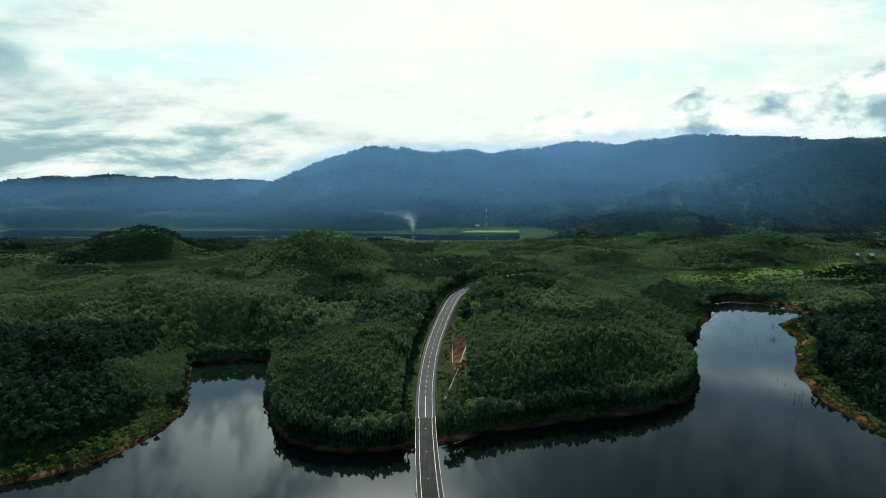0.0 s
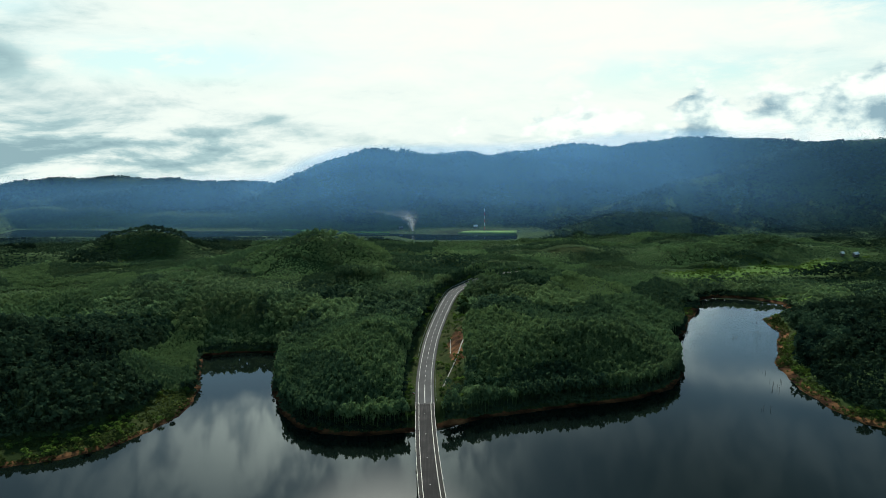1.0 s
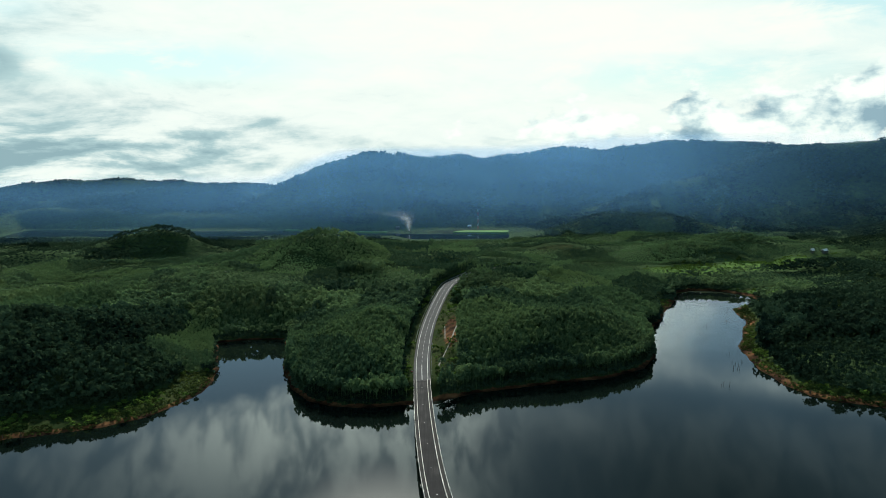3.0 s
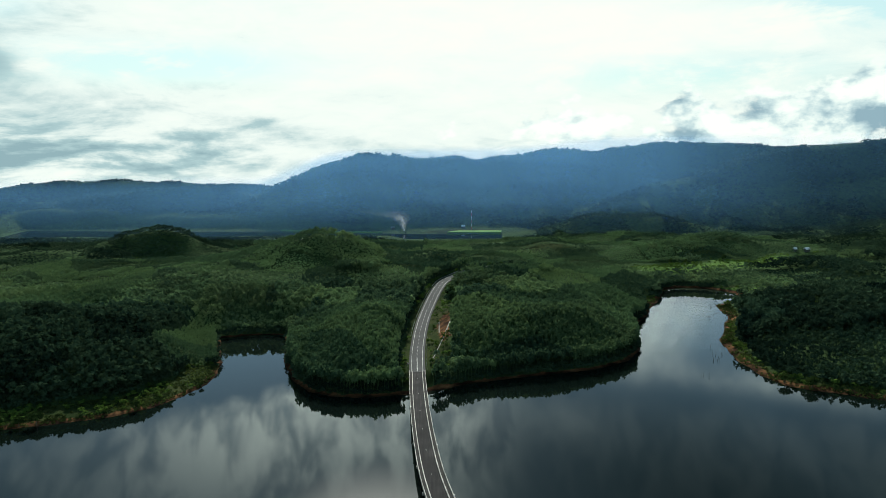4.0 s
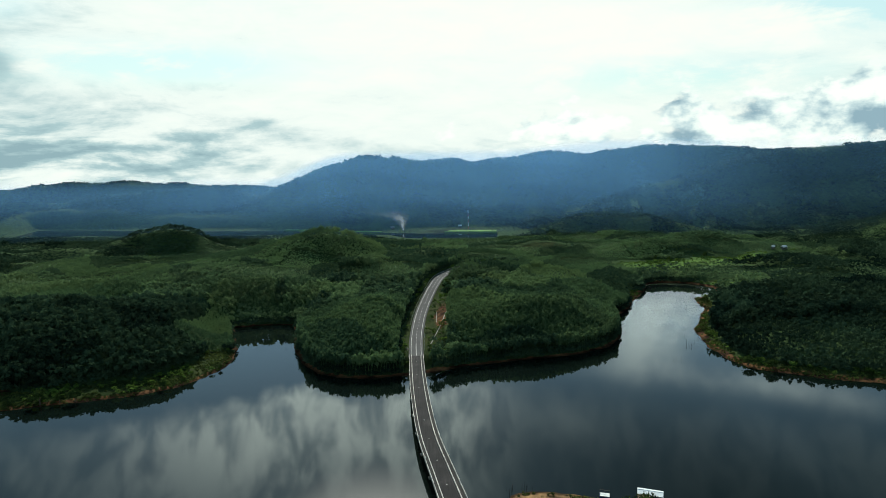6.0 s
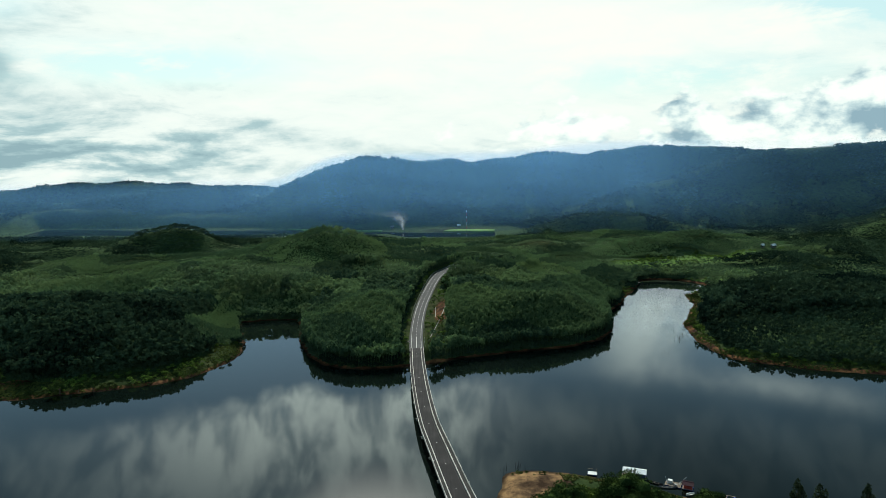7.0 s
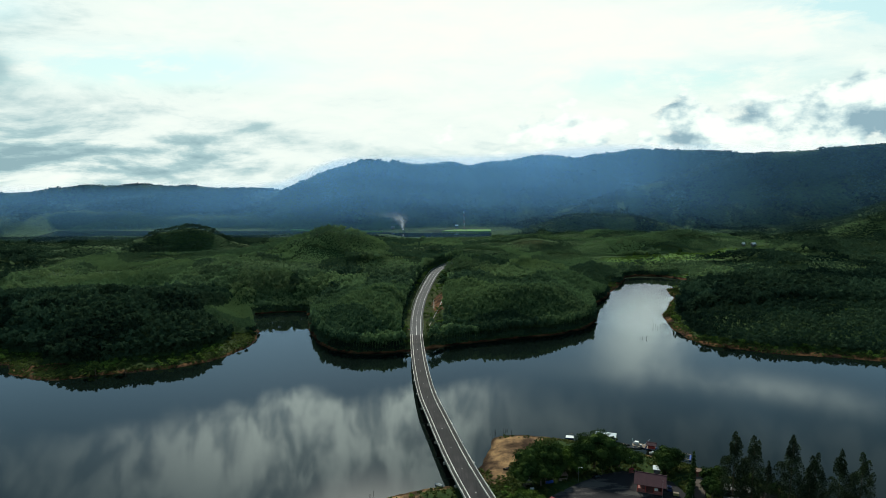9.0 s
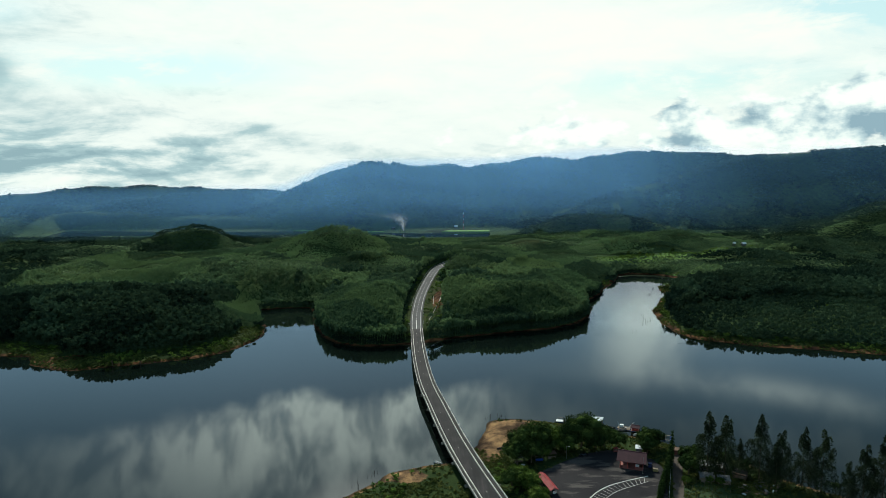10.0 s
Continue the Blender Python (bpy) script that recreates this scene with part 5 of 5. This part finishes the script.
def boat(label, length, width, paint, at, turn):
    """An open wooden boat with a raised bow and three thwarts."""
    b = thing("boat", at, turn, label, "boat", "boats at the landing")
    bm = bmesh.new()
    rows = []
    n = 9
    for i in range(n):
        f = i / (n - 1) * 2 - 1
        w = width / 2 * max(0.04, (1 - abs(f) ** 2.6))
        up = 0.55 + 0.35 * f * f
        x = f * length / 2
        rows.append([bm.verts.new(v) for v in ((x, -w, up), (x, -w * 0.6, 0.02), (x, w * 0.6, 0.02), (x, w, up), (x, w * 0.86, up - 0.02), (x, w * 0.5, 0.14), (x, -w * 0.5, 0.14), (x, -w * 0.86, up - 0.02))])
    for p, q in zip(rows, rows[1:]):
        for i in range(8):
            j = (i + 1) % 8
            bm.faces.new((p[i], p[j], q[j], q[i]))
    bm.faces.new(rows[0][::-1])
    bm.faces.new(rows[-1])
    bmesh.ops.recalc_face_normals(bm, faces=bm.faces[:])
    part("hull", bm, paint, b)
    for x in (-0.25, 0.0, 0.25):
        boxed("thwart", (0.28, width * 0.75, 0.05), (x * length, 0, 0.45), WOOD, b)
    return b


HULL_DARK = plain("tarred_hull", (0.035, 0.030, 0.028), 0.7)
boat("dark wooden boat hauled up on the sand", 5.0, 1.4, HULL_DARK, (35.5, 100.5, level(35.5, 100.5)), 25)
boat("long dark boat moored by the landing", 7.0, 1.5, HULL_DARK, (96.5, 125.0, -0.1), -35)
boat("long grey boat moored at the bank", 7.5, 1.5, GREY_ROOF, (100.5, 121.0, -0.1), -8)
boat("small pale rowing boat under the bridge", 4.2, 1.4, WHITE_PAINT, (3.6, 90.5, -0.05), 150)
boat("small boat with white cover at the bank", 4.5, 1.8, WHITE_PAINT, (108.0, 114.8, 0.1), 20)


def raft(label, size, at, turn):
    r = thing("raft", at, turn, label, "raft", "rafts at the landing")
    for i in range(int(size[0] // 0.6)):
        boxed("plank", (0.5, size[1], 0.12), (-size[0] / 2 + 0.35 + i * 0.6, 0, 0.5), WOOD, r)
    for y in (-size[1] * 0.32, size[1] * 0.32):
        rodded("float", (-size[0] / 2, y, 0.2), (size[0] / 2, y, 0.2), 0.3, BLUE_DRUM, r)
    return r


r = raft("floating house on a raft with white metal roof", (10.5, 5.0), (89.5, 131.0, 0), -20)
gable("roof_slope", (9.6, 4.4), 2.8, 0.7, WHITE_ROOF, r, 0.3)
for x in (-4.6, 0, 4.6):
    for y in (-2.1, 2.1):
        boxed("post", (0.14, 0.14, 2.3), (x, y, 1.7), WOOD, r)
boxed("cabin_wall", (4.4, 4.0, 2.0), (2.4, 0, 1.55), plain("navy_board", (0.03, 0.04, 0.09), 0.7), r, bevel=0.04)
r = raft("small pale landing raft with rails and posts", (4.2, 3.0), (71.5, 134.0, 0), -15)
boxed("deck_board", (4.0, 2.8, 0.08), (0, 0, 0.62), WHITE_PAINT, r, bevel=0.02)
for x, y in ((-1.9, 1.3), (1.9, 1.3), (0, 1.3), (-1.9, -1.3)):
    rodded("post", (x, y, 0.5), (x, y, 2.0), 0.06, WOOD, r)
boxed("rail", (3.9, 0.08, 0.1), (0, 1.3, 1.9), WOOD, r)
r = raft("work barge with pale deck and a leaning boom", (7.0, 4.2), (104.0, 123.0, 0), -30)
boxed("deck_house", (2.0, 1.6, 1.3), (-1.5, 0.6, 1.2), WHITE_PAINT, r, bevel=0.06)
rodded("boom", (1.8, 0, 0.6), (4.8, 1.8, 4.0), 0.09, WHITE_PAINT, r)
rodded("boom", (-2.4, -1, 0.6), (-3.6, 0.4, 3.2), 0.09, WHITE_PAINT, r)
boxed("winch", (1.0, 0.8, 0.7), (1.0, -1.0, 0.95), DARK_STEEL, r, bevel=0.06)
r = raft("raft hut with dark red roof beside the barge", (4.6, 3.6), (109.0, 119.8, 0), -25)
gable("roof_slope", (4.0, 3.2), 2.5, 0.8, RED_ROOF, r, 0.4)
boxed("cabin_wall", (3.4, 2.6, 2.0), (0, 0, 1.5), RED_POST, r, bevel=0.05)
cage = thing("fish_cage", (120.0, 111.0, 0), -25, "fish cage raft of blue drums and planks", "fish cage")
for i in range(4):
    for j in range(6):
        rodded("drum", (-4.5 + i * 3.0 - 0.45, -2.6 + j * 1.04, 0.15), (-4.5 + i * 3.0 + 0.45, -2.6 + j * 1.04, 0.15), 0.32, BLUE_DRUM, cage)
    boxed("plank", (0.5, 6.2, 0.1), (-4.5 + i * 3.0, 0, 0.5), BLUE_DRUM if i % 2 else WOOD, cage)
for y in (-2.8, 2.8):
    boxed("beam", (9.6, 0.35, 0.1), (0, y, 0.6), WOOD, cage)

# ---- lane, huts and garden ----
LANE_RING = [(117.5, 90), (121.5, 88), (113.5, 66), (106.5, 46), (102, 34), (98.5, 36), (102.5, 48), (109.5, 68)]
lane = slab("lane", LANE_RING, DIRT, 0.3, 1.0)[0]
tagged(lane, "packed dirt lane between column trees and garden", "lane", kind="structure")
TUFT = foliage("rank_grass", (0.030, 0.044, 0.012), (0.088, 0.104, 0.032), stand=0.07)
rng = np.random.default_rng(29)
sx, sy = scattered(-60, 200, 15, 145, 1.35, rng)
grown = (shore(sx, sy) > 1.6) & (rng.uniform(0, 1, sx.size) < 0.62 + 0.9 * rough(sx, sy, 11, 47)) & (np.hypot((sx - 40) / 26, (sy - 122) / 19) > 0.72 + 0.9 * rough(sx, sy, 10, 48))
grown &= ~inside(sx, sy, LOT) & ~inside(sx, sy, LANE_RING) & (np.hypot((sx + 12) / 12, (sy - 76) / 9) > 0.9) & (np.hypot((sx - 29) / 11, (sy - 104) / 22) > 0.45 + 0.7 * rough(sx, sy, 8, 49))
sx, sy = sx[grown], sy[grown]
sk = rng.uniform(0.5, 1.5, sx.size)
plant("rank_grass", "rank grass and weeds on the near shore", sx, sy, 0.85 * sk, 0.55 * sk, SMALL, TUFT, rng, 0.1)
fence = thing("fence", (0, 0, 0), 0, "white rail fence beside the dirt lane", "fence")
for i in range(13):
    f = i / 12
    x, y = 116.0 - 17 * f, 86.5 - 42 * f
    z = level(x, y)
    boxed("post", (0.15, 0.15, 1.3), (x, y, z + 0.5), WHITE_PAINT, fence, turn=68)
    if i < 12:
        for h in (0.5, 0.95):
            boxed("rail", (3.78, 0.06, 0.12), (x - 17 / 24, y - 42 / 24, z + h), WHITE_PAINT, fence, turn=68)


def lean_hut(name, label, size, tall, roof, wall, x, y, turn, pitch=9, category="hut"):
    h = thing(name, (x, y, level(x, y)), turn, label, category, "huts by the lake")
    boxed("wall", (size[0] * 0.92, size[1] * 0.85, tall), (0, 0, tall / 2), wall, h, bevel=0.04)
    sl = boxed("roof", (size[0], size[1], 0.12), (0, 0, tall + 0.28), roof, h, bevel=0.02, tilt=pitch)
    n = int(size[0] // 1.1)
    for k in range(n):
        boxed("roof_rib", (0.1, size[1], 0.09), (-size[0] / 2 + 0.6 + k * (size[0] - 1.2) / max(1, n - 1), 0, tall + 0.38), roof, sl, tilt=pitch)
    boxed("door", (0.9, 0.1, 1.9), (size[0] * 0.2, -size[1] * 0.43, 0.95), WOOD, h)
    return h


lean_hut("hut", "long hut with pale metal roof under the casuarinas", (13, 4.2), 2.6, GREY_ROOF, GREY_ROOF, 130.5, 73.5, -18, 12)
lean_hut("hut", "small hut with grey sheet roof by the garden", (6.5, 4.0), 2.4, GREY_ROOF, WOOD, 123.5, 64.5, -8, 14)
lean_hut("hut", "low hut with weathered grey roof beside bushes", (5.5, 4.0), 2.2, GREY_ROOF, WOOD, 130.0, 62.0, -12, 12)
lean_hut("hut", "dark leaning shed with black sheet roof", (6.0, 4.5), 2.4, HULL_DARK, RUSTY, 139.5, 66.5, -35, 20)
lean_hut("hut", "small kiosk with red and white front by the lane", (4.0, 3.0), 2.4, RUSTY, PINK_WALL, 119.5, 90.0, -20, 8)
lean_hut("hut", "small white-roofed hut near the palms", (3.2, 3.0), 2.4, WHITE_ROOF, WOOD, 121.0, 77.5, -18, 12)
rng = np.random.default_rng(23)
for i in range(34):
    x, y = 134 + rng.uniform(0, 18), 61 - rng.uniform(0, 9)
    w, d = rng.uniform(0.8, 2.6), rng.uniform(0.3, 1.3)
    scrap = boxed("scrap_sheet", (w, d, rng.uniform(0.08, 0.5)), (0, 0, 0.25), (GREY_ROOF, RUSTY, WHITE_ROOF, WOOD, GREY_ROOF, RUSTY, WOOD, GREY_ROOF)[i % 8], None, bevel=0.02, tilt=rng.uniform(-12, 12))
    scrap.matrix_world = pose(x, y, level(x, y), 0, 0, rng.uniform(0, 180))
    tagged(scrap, ("discarded white metal sheet on the ground", "old grey roofing sheet on the ground", "rusty scrap sheet on the ground", "loose weathered boards on the ground", "old grey roofing sheet on the ground")[i % 5], "scrap", "scrap heap by the huts")
GARDEN = [(112, 61), (131, 60.5), (133, 50), (130, 36), (106, 38), (108, 50)]
bed, bed_z = slab("garden_plot", GARDEN, plain("mown_grass", (0.020, 0.038, 0.011), 0.95, scale=0.4, vary=0.4, fine=5), 0.25, 0.8)
tagged(bed, "green garden plot with rows of stakes", "garden", kind="structure")
stake = tagged(rodded("garden_stake", (0, 0, -0.2), (0, 0, 2.8), 0.045, WOOD, None), "thin pale stake in the garden plot", "stake", "garden stakes")
stake.matrix_world = pose(112.5, 60, bed_z)
for i in range(30):
    x, y = 109.5 + (i % 6) * 3.6 + rng.uniform(-0.4, 0.4), 59.5 - (i // 6) * 4.4 + rng.uniform(-0.4, 0.4)
    copy_thing(stake, pose(x, y, bed_z, rng.uniform(-3, 3), rng.uniform(-3, 3), 0))

# ---- drowned stumps in the lake ----
SNAG = plain("dead_grey_wood", (0.050, 0.042, 0.035), 0.95, scale=3)
SNAG_SPOTS = [(212, 499, 9), (209, 490, 9), (214, 492, 6), (207, 462, 4), (196, 413, 4), (218, 420, 8), (243, 496, 3), (186, 332, 5), (181, 324, 5), (164, 298, 3), (222, 470, 3), (204, 440, 3), (230, 452, 4), (-27, 81, 5), (-32, 72.5, 4), (35, 139, 5), (39, 141, 5), (187, 350, 3), (238, 480, 4)]
for x, y, n in SNAG_SPOTS:
    for i in range(n):
        px, py = x + rng.uniform(-4, 4), y + rng.uniform(-4, 4)
        tall = rng.uniform(0.8, 2.6)
        bm = bmesh.new()
        rod(bm, (0, 0, -2.2), (rng.uniform(-0.3, 0.3), rng.uniform(-0.3, 0.3), tall), 0.14, 0.05, 5)
        if tall > 1.5:
            rod(bm, (0, 0, tall * 0.5), (rng.uniform(-0.6, 0.6), rng.uniform(-0.6, 0.6), tall * 0.85), 0.06, 0.03, 4)
        ob = part("dead_stump", bm, SNAG, None)
        ob.matrix_world = pose(px, py, 0)
        tagged(ob, "bare grey dead stump standing in the water", "stump", "drowned stumps")

# ---- far valley ----
FIELD = plain("paddy_green", (0.12, 0.22, 0.035), 0.95, scale=0.03, vary=0.3, fine=0.4)
for ring, label in (([(24, 890), (50, 887), (104, 881), (109, 918), (66, 912), (34, 902)], "flat bright green paddy field beyond the far water"), ([(-236, 947), (-150, 917), (-75, 905), (-72, 911), (-140, 930), (-225, 958)], "thin pale green field along the far shore")):
    f, _ = slab("paddy_field", ring, FIELD, 0.5, 3.0)
    tagged(f, label, "field", kind="structure")


def farmhouse(x, y, turn, label, roof, size=(8, 6)):
    h = thing("farmhouse", (x, y, level(x, y)), turn, label, "house", "far farmhouses")
    boxed("wall", (size[0], size[1], 3.0), (0, 0, 1.5), GREY_ROOF, h, bevel=0.05)
    gable("roof_slope", size, 3.0, 1.5, roof, h, 0.5)
    boxed("door", (1.0, 0.1, 2.0), (0, -size[1] / 2 - 0.03, 1.0), WOOD, h)
    for x in (-size[0] * 0.3, size[0] * 0.3):
        boxed("window", (1.1, 0.1, 1.0), (x, -size[1] / 2 - 0.03, 1.6), GLASS_DARK, h)


farmhouse(401, 607, 20, "distant farmhouse with a shining white roof", WHITE_ROOF, (5.5, 3))
farmhouse(391, 612, 10, "small distant shed with a pale roof", WHITE_ROOF, (2.5, 2.5))
farmhouse(50, 921, 0, "white building beside the far paddy field", WHITE_ROOF, (5, 3))
farmhouse(-58, 925, 15, "low pale house on the far shore", GREY_ROOF, (5, 3))
mast = thing("radio_mast", (62, 910, level(62, 910)), 0, "thin red and white lattice mast in the valley", "mast")
for i in range(6):
    bm = bmesh.new()
    for a in range(3):
        x, y = math.cos(a * 2.094) * 0.5, math.sin(a * 2.094) * 0.5
        x1, y1 = math.cos((a + 1) * 2.094) * 0.5, math.sin((a + 1) * 2.094) * 0.5
        rod(bm, (x, y, i * 5), (x, y, i * 5 + 5), 0.12, sides=5)
        rod(bm, (x, y, i * 5), (x1, y1, i * 5 + 5), 0.07, sides=4)
    part("lattice_section", bm, SIGN_WHITE if i % 2 else SIGN_RED, mast)


def smoke_material():
    m, nt = material("wood_smoke")
    at = node(nt, "ShaderNodeTexCoord").outputs["Object"]
    u = node(nt, "ShaderNodeAttribute", attribute_name="smoke").outputs["Fac"]
    n = grain(nt, at, 0.12, 5.0, 0.6)
    dens = maths(nt, "MULTIPLY", u, span(nt, n, 0.30, 0.62, 0.1, 1.0), clamp=True)
    d = node(nt, "ShaderNodeBsdfDiffuse", {"Color": (0.92, 0.93, 0.95, 1)})
    t = node(nt, "ShaderNodeBsdfTranslucent", {"Color": (0.92, 0.93, 0.95, 1)})
    both = node(nt, "ShaderNodeMixShader", {0: 0.5, 1: d.outputs[0], 2: t.outputs[0]}).outputs[0]
    surface(nt, node(nt, "ShaderNodeMixShader", {0: dens, 1: node(nt, "ShaderNodeBsdfTransparent").outputs[0], 2: both}).outputs[0])
    return m


SMOKE = smoke_material()
fire_z = level(-40, 902)
for shift, strength, lean in ((0.0, 0.45, 0.35), (6.0, 0.26, 1.5)):
    us, vs2 = np.linspace(-1, 1, 13), np.linspace(0, 1, 22)
    uu, vv = np.meshgrid(us, vs2)
    width = 5.0 + 46 * vv ** 1.1
    px = -40 - 14 * lean * vv - 60 * lean * np.maximum(vv - 0.45, 0) ** 1.2 + uu * width * 0.5
    py = 902 + shift + 3 * np.sin(uu * 2 + vv * 5)
    pz = fire_z + 2 + 34 * vv ** 0.8 - 4 * np.maximum(vv - 0.5, 0)
    plume = mesh_object("smoke_plume", np.stack([px.ravel(), py.ravel(), pz.ravel()], 1), grid_faces(13, 22), SMOKE)
    at = plume.data.attributes.new("smoke", "FLOAT", "POINT")
    at.data.foreach_set("value", (strength * np.maximum(0, 1 - uu ** 2) ** 1.5 * np.maximum(0, 1 - vv) ** 1.0).ravel().astype(np.float32))
    tagged(plume, "thin white smoke drifting up from the valley", "smoke", kind="stuff")
